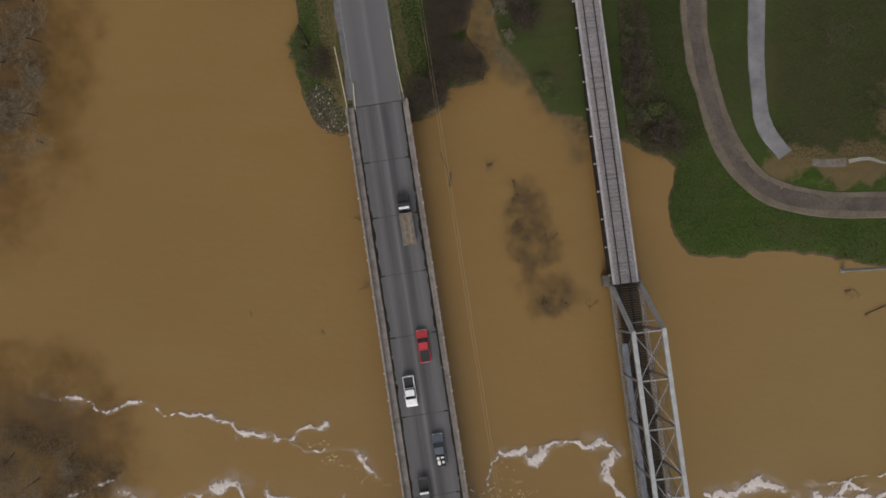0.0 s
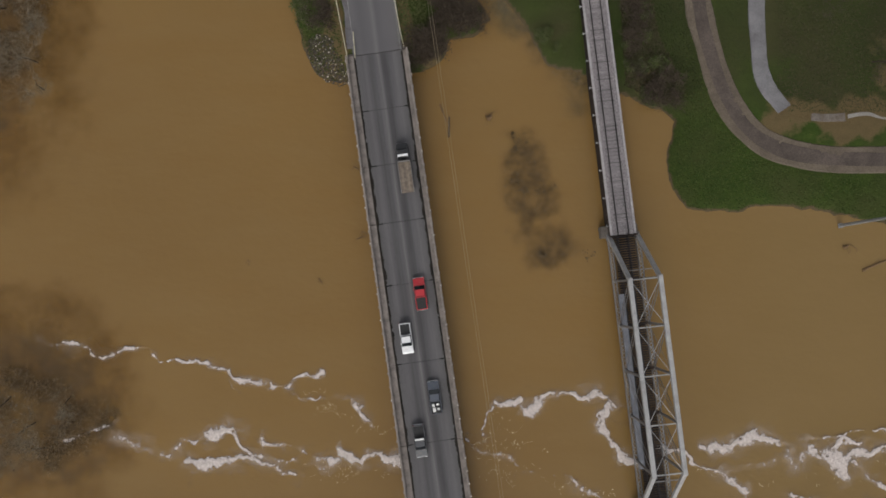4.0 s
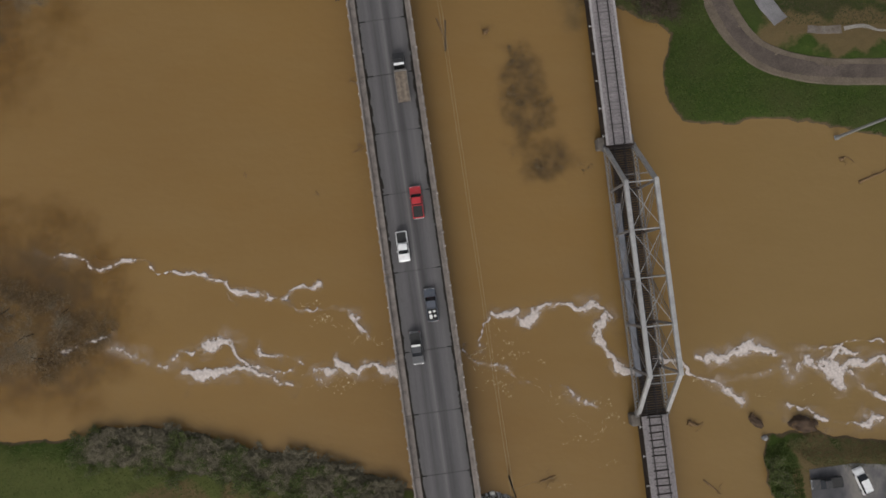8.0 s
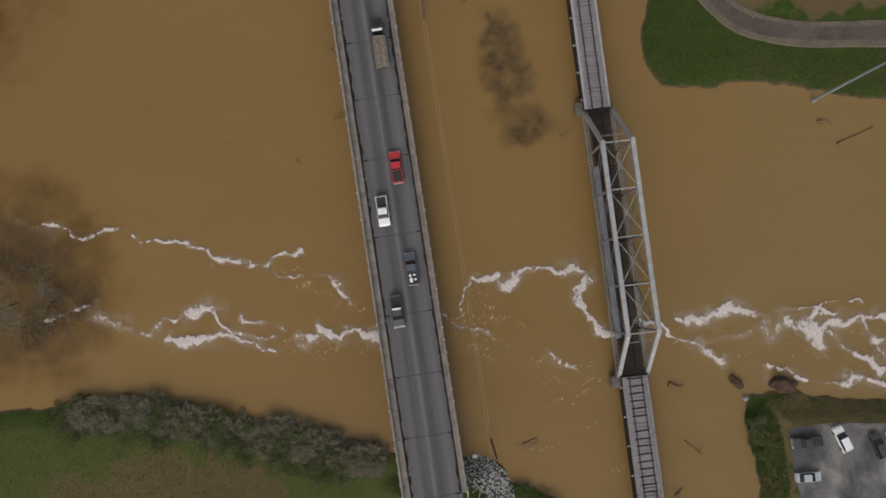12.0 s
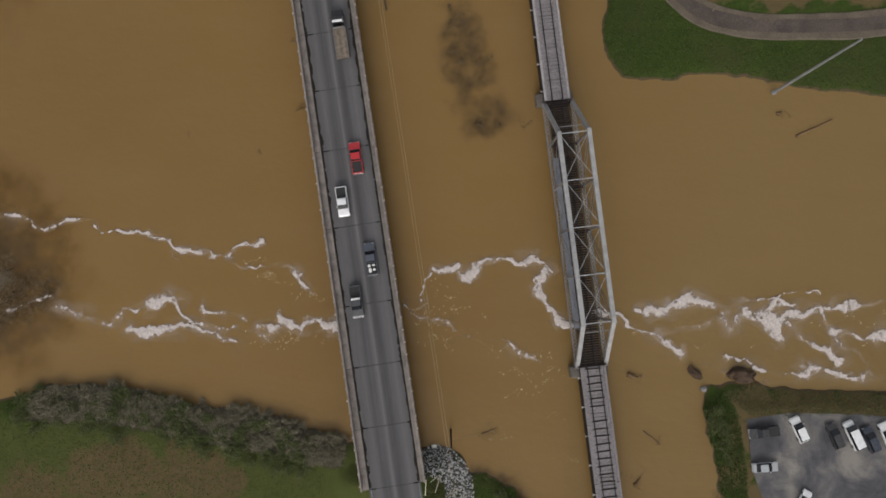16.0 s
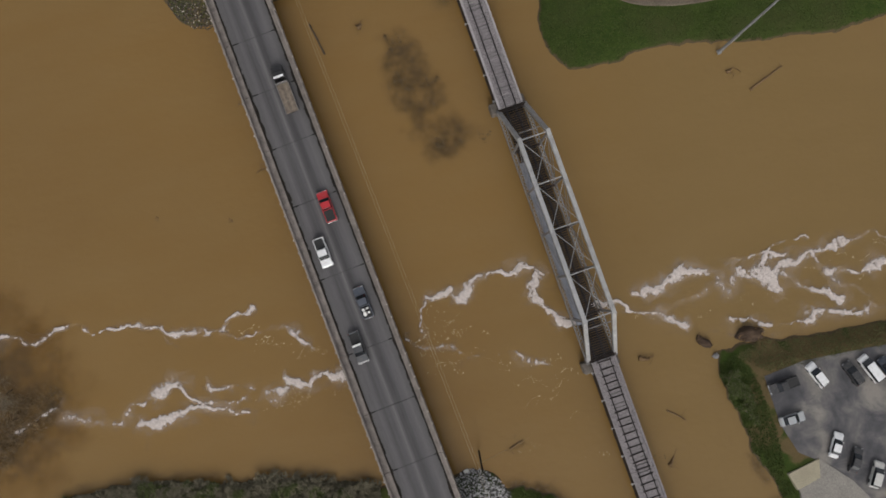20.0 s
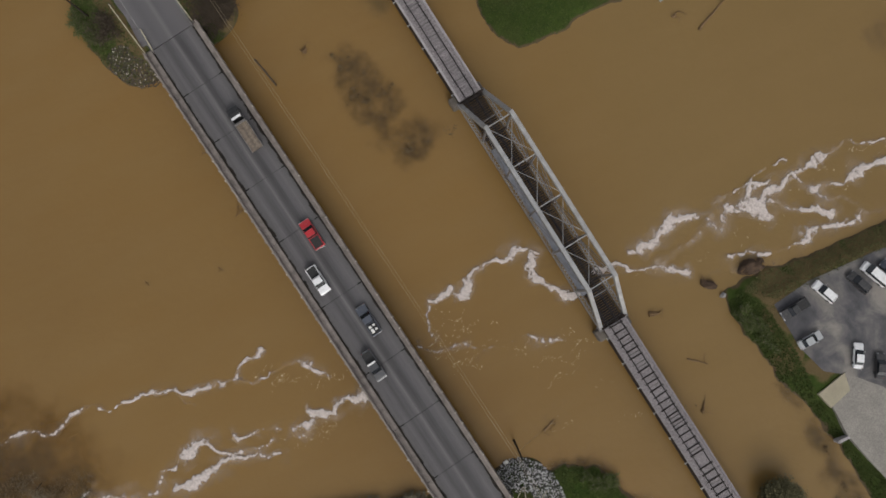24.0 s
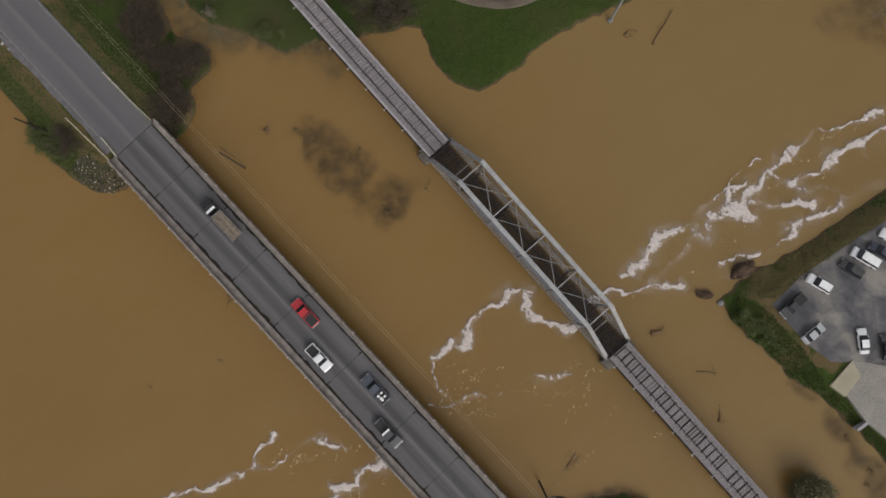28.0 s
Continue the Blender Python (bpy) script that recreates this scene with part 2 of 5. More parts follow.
def solid(name, me, material, label, category, group="", kind="", m=None):
    """A thing of a single mesh."""
    if isinstance(me, bmesh.types.BMesh):
        me = bm_done(me, name)
    if not me.materials:
        me.materials.append(material)
    ob = new(name, me)
    if m is not None:
        ob.matrix_basis = m
    return tagged(ob, label, category, group, kind)


def raw_mesh(name, verts, faces):
    me = bpy.data.meshes.new(name)
    me.from_pydata([tuple(v) for v in verts], [], faces)
    me.update()
    return me


# ---- plan ----
ROAD = pose(-3.65, 6.4, 0, 0, 0, 8.8)
RAILWAY = pose(26.85, 22.3, 0, 0, 0, 6.73)
DECK = 3.8
TRACK = 3.2

# banks, as lines of (x, y) along the water's edge
NORTH_WEST = [(-60, 400), (-40, 150), (-27, 90), (-24, 73), (-22.6, 66), (-24.6, 60), (-23.2, 53.8), (-21, 48.4), (-17.7, 46.6), (-14, 46.5), (-7, 47.5), (-3.6, 49.8), (-1.0, 53.2), (5.2, 53.8), (5.8, 58.5), (3.2, 62), (4.0, 67.4), (5.5, 84)]
NORTH_EAST = [(6.2, 84), (7.2, 67), (9, 60), (11.7, 57), (14.2, 52.2), (16, 49.3), (21.5, 47.8), (27.7, 44.6), (34.5, 42), (36.1, 40.6), (34.4, 36), (35.0, 30.6), (37.6, 27.0), (41.5, 26.2), (46, 26.8), (52, 27.6), (60, 26.4), (68, 25.0), (80, 23.8), (90, 24.8), (130, 28), (400, 40)]
SOUTH = [(-400, -30), (-66, -23.5), (-53.4, -23), (-50.7, -21), (-43, -20.8), (-34, -22.2), (-27.6, -24), (-18.5, -25.3), (-10.4, -27.5), (-3.5, -29.3), (3, -31), (8, -30.7), (10.9, -31.7), (13.3, -33.8), (16.4, -34.2), (20.3, -36), (22.8, -41.8), (26.5, -45.4), (33, -50.8), (38, -58), (44, -66), (50, -82), (56.5, -70), (55.7, -56), (55.4, -52), (55.0, -48.3), (53.9, -45), (53.4, -41), (51.5, -37.5), (51.1, -34), (50.2, -29.5), (49, -24.2), (50, -20.9), (53.4, -20.2), (61.5, -21), (70, -21.6), (78, -22.6), (130, -24), (400, -30)]
NORTH_LAND = NORTH_WEST + NORTH_EAST + [(400, 900), (-60, 900)]
SOUTH_LAND = SOUTH + [(400, -900), (-400, -900)]


def signed_distance(px, py, poly):
    """Metres inside (positive) or outside a closed line, for arrays of points."""
    best = np.full(px.shape, 1e9)
    inside = np.zeros(px.shape, bool)
    for (x0, y0), (x1, y1) in zip(poly, poly[1:] + poly[:1]):
        dx, dy = x1 - x0, y1 - y0
        s = np.clip(((px - x0) * dx + (py - y0) * dy) / (dx * dx + dy * dy), 0, 1)
        best = np.minimum(best, np.hypot(px - x0 - s * dx, py - y0 - s * dy))
        if y0 != y1:
            inside ^= ((y0 > py) != (y1 > py)) & (px < (x1 - x0) * (py - y0) / (y1 - y0) + x0)
    return np.where(inside, best, -best)


def wave(px, py, size, seed):
    """Smooth uneven heights from a few crossed waves."""
    rng = np.random.RandomState(seed)
    out = np.zeros(px.shape)
    for i in range(9):
        a, ph, s = rng.rand() * 6.283, rng.rand() * 6.283, size * (0.45 + 1.1 * rng.rand())
        out += np.sin((px * math.cos(a) + py * math.sin(a)) * 6.283 / s + ph)
    return out / 4.0


def ground_height(px, py):
    d = np.maximum(signed_distance(px, py, NORTH_LAND), signed_distance(px, py, SOUTH_LAND))
    d = d + 0.3 * wave(px, py, 5.0, 3) + 0.16 * wave(px, py, 1.9, 4)
    h = np.where(d > 0, 0.75 * (1 - np.exp(-np.maximum(d, 0) / 1.3)) + np.minimum(d, 12) * 0.05, np.maximum(d * 0.4, -2.5))
    h = h + np.where(d > 1, 0.06 * wave(px, py, 3.0, 5), 0)
    # the road's bank behind each abutment, and the railway's
    c, s = math.cos(radians(8.8)), math.sin(radians(8.8))
    lx, ly = (px + 3.65) * c + (py - 6.4) * s, -(px + 3.65) * s + (py - 6.4) * c
    side, tip = np.maximum(np.abs(lx) - 4.9, 0), np.maximum(np.minimum(44.6 - ly, ly + 41.2), 0)
    h = np.maximum(h, DECK - 0.18 - np.hypot(side * 0.62, tip * 1.05))
    # the car park's level bank
    lot = signed_distance(px, py, [(54.5, -24), (150, -24), (150, -78), (60, -78), (58.4, -56), (57.7, -48), (56.5, -42), (54.4, -37.5), (53.4, -30)])
    h = np.where(lot > -4.0, np.maximum(h, 1.4 + np.minimum(lot + 0.12 * wave(px, py, 2.3, 6), 0) * 0.56), h)
    return h, d


def axis_steps(lo, hi, step, far):
    mid = list(np.arange(lo, hi, step))
    left, right, s = [], [], step
    x = lo
    while x > -far:
        s *= 1.35
        x -= s
        left.append(x)
    x, s = mid[-1], step
    while x < far:
        s *= 1.35
        x += s
        right.append(x)
    return np.array(left[::-1] + mid + right)


gx, gy = axis_steps(-86, 112, 0.7, 3500), axis_steps(-84, 104, 0.7, 3500)
GX, GY = np.meshgrid(gx, gy)
GZ, GD = ground_height(GX, GY)
nx, ny = len(gx), len(gy)
idx = np.arange(nx * ny).reshape(ny, nx)
quads = np.stack([idx[:-1, :-1], idx[:-1, 1:], idx[1:, 1:], idx[1:, :-1]], -1).reshape(-1, 4)
me = raw_mesh("ground", np.stack([GX, GY, GZ], -1).reshape(-1, 3).tolist(), quads.tolist())
sward = np.clip((-22 - GY) / 6, 0, 1) * np.clip((6 - GX) / 6, 0, 1) - np.clip((GY - 40) / 5, 0, 1) * np.clip((GX - 3) / 6, 0, 1) * (0.75 + 0.25 * wave(GX, GY, 14.0, 15))
for name, values in (("rim", np.clip(1.05 - GZ / 0.3, 0, 1)), ("sward", sward), ("bare", np.zeros(GZ.shape))):
    if name == "bare":
        jx, jy = GX + 1.6 * wave(GX, GY, 9.0, 11), GY + 1.6 * wave(GX, GY, 8.0, 12)
        for bx, by, br in ((-43, -34, 5), (-37, -33.5, 5.5), (-31, -34.5, 5.5), (-25, -35.5, 5.5), (-52, -38, 6), (70, 50, 5), (80, 46, 5), (57, -22.6, 3), (62, -22.8, 3), (67, -23.0, 3), (72, -23.4, 3), (77, -23.8, 3), (83, -24.5, 3), (52.5, -33, 2.8), (31, 47, 3), (-18.5, 49.5, 5), (2.5, 58, 3.5), (-2.4, 51, 2.2), (2.5, 66, 4)):
            values = np.maximum(values, 1.05 - np.hypot(jx - bx, jy - by) / br * 0.65)
        lx, ly = (GX + 3.65) * math.cos(radians(8.8)) + (GY - 6.4) * math.sin(radians(8.8)), -(GX + 3.65) * math.sin(radians(8.8)) + (GY - 6.4) * math.cos(radians(8.8))
        for bx, by in ((54.8, -26), (54.9, -29), (55.3, -32.5), (56.2, -36), (57.6, -38.2), (59.8, -39.6), (58, -24.6), (61, -24.0), (65, -23.9), (69, -24.0), (73, -24.2), (78, -24.6), (84, -25.2)):
            values = np.maximum(values, 1.0 - np.hypot(jx - bx, jy - by) / 2.0 * 0.65)
        for edge, wide in ((-5.9, 1.5), (4.9, 1.0)):
            values = np.maximum(values, (1.1 - np.abs(lx - edge + 0.35 * wave(GX, GY, 6.0, 16)) / wide * 0.65) * (ly > 44.5))
        for i in range(16):
            values = np.maximum(values, 1.05 - np.hypot(jx - 52 - 3 * i, (jy - 41.0 - 0.05 * i) * 1.4) / 4.6 * 0.65)
    layer = me.attributes.new(name, "FLOAT", "POINT")
    layer.data.foreach_set("value", values.reshape(-1).astype(np.float32))
for f in me.polygons:
    f.use_smooth = True
solid("ground", me, GROUND, "grassy river banks with muddy edges", "ground", kind="structure")

water = raw_mesh("water", [(-3500, -3500, 0), (3500, -3500, 0), (3500, 3500, 0), (-3500, 3500, 0)], [(0, 1, 2, 3)])
solid("water", water, WATER, "wide brown silt-laden river in flood", "river", kind="structure")

# ---- the road bridge ----
post_mesh, cap_mesh = block((0.34, 0.3, 1.0), 0.03), block((0.18, 0.16, 0.1), 0.03)
JOINTS = [43.8, 35.1, 26.6, 17.8, 8.5, -3.2, -15.0, -24.1, -33.0, -41.8]
road_bridge = thing("road_bridge", ROAD, "two-lane concrete road bridge with low parapets over brown flood water", "bridge")
for i, (a, b) in enumerate(zip(JOINTS, JOINTS[1:])):
    length, mid_y = a - b, (a + b) / 2
    slab = part("deck_slab", block((7.5, length - 0.09, 0.45), 0.02, (0, mid_y, DECK - 0.225)), ASPHALT, road_bridge, "worn grey asphalt deck slab")
    for sx, w in ((-1, 1.2), (1, 0.85)):
        part("curb", block((w, length - 0.05, 0.62), 0.03, (sx * (3.75 + w / 2), mid_y, DECK - 0.11)), CURB, road_bridge, "weathered concrete curb and walkway")
    for gx_ in (-2.9, -1.0, 1.0, 2.9):
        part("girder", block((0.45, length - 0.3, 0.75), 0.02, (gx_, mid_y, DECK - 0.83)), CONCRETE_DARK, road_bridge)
    part("joint_strip", block((7.3, 0.08, 0.1), 0.01, (0, b, DECK - 0.056)), JOINT, road_bridge, "black tarred deck joint")
    for ex, w in ((-3.2, random.uniform(0.7, 1.3)), (3.3, random.uniform(0.4, 0.9))):
        part("joint_gap", block((w, 0.17, 0.02), 0.006, (ex + random.uniform(-0.1, 0.1), b, DECK - 0.002)), JOINT_GAP, road_bridge, "open black gap in the deck joint")
    # the parapet: posts and one rail beam a span on each side
    for sx, ex in ((-1, -4.78), (1, 4.42)):
        part("parapet_rail", block((0.26, length - 0.12, 0.24), 0.03, (ex, mid_y, DECK + 0.92)), CONCRETE, road_bridge, "concrete parapet rail")
        part("parapet_wall", block((0.14, length - 0.12, 0.5), 0.02, (ex, mid_y, DECK + 0.5)), CONCRETE, road_bridge)
        count = max(3, round(length / 1.9))
        for j in range(count):
            y = b + (j + 0.5) * length / count
            post = part("parapet_post", post_mesh, CONCRETE, road_bridge, m=pose(ex + sx * 0.08, y, DECK + 0.56))
            if random.random() < 0.62:
                part("post_cap", cap_mesh, CAP, post, "pale worn post cap", m=pose(sx * random.uniform(0.04, 0.11), random.uniform(-0.06, 0.06), 0.53, 0, 0, random.uniform(-10, 10)))
    if i < len(JOINTS) - 2:
        part("pier_cap", block((8.6, 1.0, 0.7), 0.04, (0, b, DECK - 1.55)), CONCRETE_DARK, road_bridge, "dark concrete pier cap")
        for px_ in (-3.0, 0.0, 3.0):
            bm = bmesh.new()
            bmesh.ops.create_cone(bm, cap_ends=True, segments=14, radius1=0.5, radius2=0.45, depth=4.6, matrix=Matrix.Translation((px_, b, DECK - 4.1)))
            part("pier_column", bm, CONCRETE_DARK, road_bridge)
for y in (JOINTS[0] + 0.5, JOINTS[-1] - 0.5):
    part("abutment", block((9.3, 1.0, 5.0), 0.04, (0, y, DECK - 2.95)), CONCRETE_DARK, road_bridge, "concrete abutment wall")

# ---- the railway bridge: truss span and plate-deck approaches ----
PANEL, SPAN = 40.1 / 6, 40.1
WEST, EAST, LOW, HIGH = -1.75, 2.5, 2.1, 10.6
truss = thing("railway_truss_bridge", RAILWAY, "silver-grey steel through-truss railway bridge on a single track", "bridge")
for sx in (WEST, EAST):
    for i in range(6):
        for ox in (-0.3, 0.3):
            part("bottom_chord", beam((sx + ox, -i * PANEL, LOW), (sx + ox, -(i + 1) * PANEL, LOW), 0.12, 0.38), STEEL_DIM, truss)
        bm = bmesh.new()
        for j in range(12):
            y0, y1 = -i * PANEL - j * PANEL / 12, -i * PANEL - (j + 1) * PANEL / 12
            for dx, dz in ((0.3, 0.0), (-0.3, 0.012)):
                way = Vector((2 * dx, y0 - y1, 0)).normalized()
                turn = Matrix((way.cross(Vector((0, 0, 1))), way, Vector((0, 0, 1)))).transposed()
                bm_box(bm, (0.07, 0.8, 0.012), (sx, (y0 + y1) / 2, LOW + 0.2 + dz), turn)
        tagged(part("chord_lacing", bm, STEEL, truss, "crossed grey lacing bars"), kind="stuff")
    for i in range(1, 5):
        part("top_chord", beam((sx, -i * PANEL, HIGH), (sx, -(i + 1) * PANEL, HIGH), 0.62, 0.5, 0.03), STEEL, truss)
    part("end_post", beam((sx, 0, LOW), (sx, -PANEL, HIGH), 0.6, 0.46, 0.03), STEEL, truss)
    part("end_post", beam((sx, -SPAN, LOW), (sx, -5 * PANEL, HIGH), 0.6, 0.46, 0.03), STEEL, truss)
    for i in range(1, 6):
        part("hanger" if i in (1, 5) else "vertical", beam((sx, -i * PANEL, LOW), (sx, -i * PANEL, HIGH), 0.3, 0.26), STEEL_DIM, truss)
        part("gusset_plate", block((0.62, 0.7, 0.56), 0.03, (sx, -i * PANEL, HIGH)), STEEL, truss)
    for i, (p, q) in enumerate(((1, 2), (2, 3), (4, 3), (5, 4))):
        for ox in (-0.17, 0.17):
            part("diagonal_bar", beam((sx + ox, -p * PANEL, HIGH), (sx + ox, -q * PANEL, LOW), 0.06, 0.18), STEEL_DIM, truss)
    for p, q in ((2, 3), (4, 3)):
        part("counter_rod", beam((sx, -p * PANEL, LOW), (sx, -q * PANEL, HIGH), 0.06, 0.08), STEEL_DIM, truss)
    for y in (0, -SPAN):
        part("shoe", block((0.8, 0.9, 0.6), 0.04, (sx, y, LOW - 0.35)), STEEL_DIM, truss)
for i in range(1, 6):
    part("top_strut", beam((WEST, -i * PANEL, HIGH), (EAST, -i * PANEL, HIGH), 0.15, 0.2), STEEL, truss)
for i in range(1, 5):
    for sx, ex in ((WEST, EAST), (EAST, WEST)):
        part("top_brace", beam((sx, -i * PANEL, HIGH + 0.02 * sx), (ex, -(i + 1) * PANEL, HIGH + 0.02 * sx), 0.085, 0.08), STEEL, truss)
for y0, y1 in ((0, -PANEL), (-SPAN, -5 * PANEL)):
    ya, za = y0 + (y1 - y0) * 0.8, LOW + (HIGH - LOW) * 0.8
    part("portal_strut", beam((WEST, ya, za), (EAST, ya, za), 0.14, 0.14), STEEL_DIM, truss)
for i in range(7):
    part("floor_beam", beam((WEST, -i * PANEL, LOW + 0.1), (EAST, -i * PANEL, LOW + 0.1), 0.35, 0.7), RUST, truss)
for sx in (-0.8, 0.8):
    part("stringer", beam((sx, 0, TRACK - 0.45), (sx, -SPAN, TRACK - 0.45), 0.3, 0.55), RUST, truss)
    part("rail", beam((sx * 0.93, 0.3, TRACK + 0.1), (sx * 0.93, -SPAN - 0.3, TRACK + 0.1), 0.09, 0.17, 0.01), RAIL, truss)
part("walkway", block((0.85, SPAN - 2 * PANEL - 1, 0.06), 0.01, (-1.3, -SPAN / 2 - 1.5, TRACK + 0.06)), GRATE, truss, "grey steel walkway grating")
tie = block((3.1, 0.26, 0.22), 0.015)
for i in range(int(SPAN / 0.36)):
    part("tie", tie, TIE_DARK, truss, m=pose(0.2 + random.uniform(-0.05, 0.05), -0.25 - i * 0.36, TRACK - 0.1))


def approach(name, y_near, y_far, label, ties, step, edge, west, east, rails):
    """A ballasted deck on timber bents, between its west and east edges, with the rails at their offsets."""
    ob = thing(name, RAILWAY, label, "bridge")
    sgn = 1 if y_far > y_near else -1
    length, bay = abs(y_far - y_near), 8.5
    bays, mid, wide = int(length / bay), (west + east) / 2, east - west
    for i in range(bays):
        y0 = y_near + sgn * i * bay
        yc = y0 + sgn * bay / 2
        part("trough", block((wide, bay - 0.06, 0.5), 0.02, (mid, yc, TRACK - 0.5)), TRESTLE_SHADED, ob)
        for ex in (west + 0.16, east - 0.16):
            part("edge_curb", block((0.32, bay - 0.08, 0.55), 0.03, (ex, yc, TRACK - 0.2)), edge, ob, "concrete edge curb")
        part("ballast", block((wide - 0.66, bay - 0.02, 0.2), 0.04, (mid, yc, TRACK - 0.15)), BALLAST, ob, "pale grey stone ballast")
        part("bent_cap", block((wide - 0.1, 0.7, 0.6), 0.03, (mid, y0 + sgn * bay, TRACK - 1.05)), CONCRETE_DARK, ob)
        # Stringers stretched down close to the water, standing in for the shade underneath.
        for ex in (west + 0.2, east - 0.2):
            part("side_stringer", block((0.3, bay - 0.06, 2.3), 0.02, (ex, yc, TRACK - 1.9)), TRESTLE_SHADED, ob, "creosoted timber stringer, deepened and darkened for the shade underneath")
        for px_ in (mid - 1.4, mid, mid + 1.4):
            bm = bmesh.new()
            bmesh.ops.create_cone(bm, cap_ends=True, segments=12, radius1=0.24, radius2=0.2, depth=3.6, matrix=Matrix.Translation((px_, y0 + sgn * bay, TRACK - 3.1)))
            part("pile", bm, TIE_DARK, ob)
        for j in range(2):
            part("walk_bracket", block((0.55, 0.12, 0.1), 0.01, (west - 0.2, y0 + sgn * (1.5 + j * 4.25), TRACK - 0.05)), STEEL, ob, "pale steel bracket")
            part("bracket_plate", block((0.12, 0.34, 0.16), 0.02, (west - 0.42, y0 + sgn * (1.5 + j * 4.25), TRACK - 0.02)), STEEL, ob, "pale steel plate")
    for sx in rails:
        part("rail", beam((sx, y_near, TRACK + 0.12), (sx, y_near + sgn * bays * bay, TRACK + 0.12), 0.13, 0.17, 0.01), RAIL, ob)
    sleeper, dusty = block((2.3, 0.2, 0.16), 0.015), block((2.25, 0.2, 0.16), 0.015)
    centre = (rails[0] + rails[1]) / 2
    for i in range(min(280, int(bays * bay / step))):
        y, pick = y_near + sgn * (0.3 + i * step + random.uniform(-0.05, 0.05)), random.random()
        if ties is TIE_GREY:
            part("tie", sleeper, TIE_GREY, ob, m=pose(centre, y, TRACK - 0.04, 0, 0, random.uniform(-1, 1)))
        elif pick < (0.9 if i % 2 == 0 else 0.12):
            part("tie", sleeper, ties, ob, "dark creosoted sleeper", m=pose(centre + random.uniform(-0.06, 0.06), y, TRACK - random.uniform(0.03, 0.08), 0, 0, random.uniform(-2, 2)))
        elif pick < 0.95 if i % 2 == 0 else pick < 0.5:
            part("tie", dusty, TIE_DUSTY, ob, "sleeper half covered with grey dust", m=pose(centre + random.uniform(-0.08, 0.08), y, TRACK - random.uniform(0.09, 0.12), 0, 0, random.uniform(-2, 2)))
    return ob


approach("railway_approach_north", 0.15, 94, "ballasted single-track railway viaduct with pale concrete edges", TIE_GREY, 0.56, PALE_CURB, -1.8, 2.1, (-0.68, 0.92))
approach("railway_approach_south", -SPAN - 0.15, -SPAN - 77, "ballasted single-track railway viaduct with pale concrete edges", TIE_DARK, 0.55, EDGE_DULL, -1.6, 2.2, (-0.56, 1.2))
for y in (0.9, -SPAN - 0.9):
    solid("river_pier", block((5.6, 1.8, 5.0), 0.15, (0, y, -0.7)), CONCRETE_DARK, "dark concrete pier standing in the flood", "pier", "piers under the truss", m=RAILWAY)

# ---- more materials ----
GRAVEL_TRACK = two_tone("brown_gravel_track", (0.135, 0.110, 0.082), (0.092, 0.074, 0.056), 0.35, 5.0, 0.95, bump=0.8, distance=0.05)
k = Mat("even_grey_asphalt", 0.9)
nf = k.noise(25.0, 3.0, 0.7)
lane = k.ramp(k.math("ADD", k.math("MULTIPLY", k.math("ADD", k.axis(0), k.math("MULTIPLY", k.noise(0.15, 3.0), 0.5)), 0.125), 0.47), ((0.05, (0.112, 0.106, 0.108)), (0.25, (0.088, 0.083, 0.086)), (0.42, (0.098, 0.093, 0.095)), (0.49, (0.128, 0.121, 0.122)), (0.56, (0.088, 0.083, 0.086)), (0.75, (0.098, 0.092, 0.095)), (0.95, (0.108, 0.102, 0.104))))
c = k.mix(k.ramp(k.noise(0.2, 5.0, 0.6, k.stretch(1.0, 0.3, 1.0)), ((0.4, 0.0), (0.7, 0.5))), lane, (0.115, 0.109, 0.112))
NORTH_ASPHALT = k.done(k.mix(0.35, c, k.ramp(nf, ((0.25, 0.3), (0.75, 0.7))), "OVERLAY"), nf, 0.4, 0.02)
SHOULDER = two_tone("crumbling_pale_asphalt", (0.145, 0.136, 0.142), (0.095, 0.088, 0.090), 0.8, 9.0, 0.92)
MUD = two_tone("wet_brown_root_soil", (0.080, 0.052, 0.034), (0.045, 0.031, 0.022), 1.2, 7.0, 0.9, bump=0.9, distance=0.12)
RUT = two_tone("driven_brown_gravel", (0.098, 0.078, 0.066), (0.062, 0.050, 0.042), 0.3, 5.0, 0.95, bump=0.8, distance=0.05)
PAVED = two_tone("pale_grey_pavement", (0.185, 0.178, 0.182), (0.125, 0.12, 0.123), 0.4, 9.0, 0.9)
k = Mat("wet_patched_asphalt", 0.85)
swirl = k.node("ShaderNodeTexNoise", Vector=k.co, Scale=0.12, Detail=2.0)
bend = k.node("ShaderNodeVectorMath")
bend.operation = "MULTIPLY_ADD"
k.t.links.new(swirl.outputs["Color"], bend.inputs[0])
bend.inputs[1].default_value = (7.0, 7.0, 7.0)
k.t.links.new(k.co, bend.inputs[2])
patchy = k.noise(0.16, 6.0, 0.62, bend.outputs[0])
grit = k.noise(9.0, 5.0, 0.7)
c = k.ramp(patchy, ((0.36, (0.040, 0.040, 0.045)), (0.47, (0.074, 0.071, 0.075)), (0.55, (0.120, 0.112, 0.108)), (0.66, (0.215, 0.195, 0.172))))
LOT = k.done(k.mix(0.3, c, k.ramp(grit, ((0.25, 0.3), (0.75, 0.72))), "OVERLAY"), grit, 0.5, 0.03)
SILTED = two_tone("silt_washed_pavement", (0.165, 0.145, 0.128), (0.105, 0.085, 0.066), 0.7, 5.0, 0.92)
APRON = two_tone("pale_concrete_slab", (0.25, 0.232, 0.205), (0.20, 0.185, 0.165), 0.4, 6.0, 0.9)
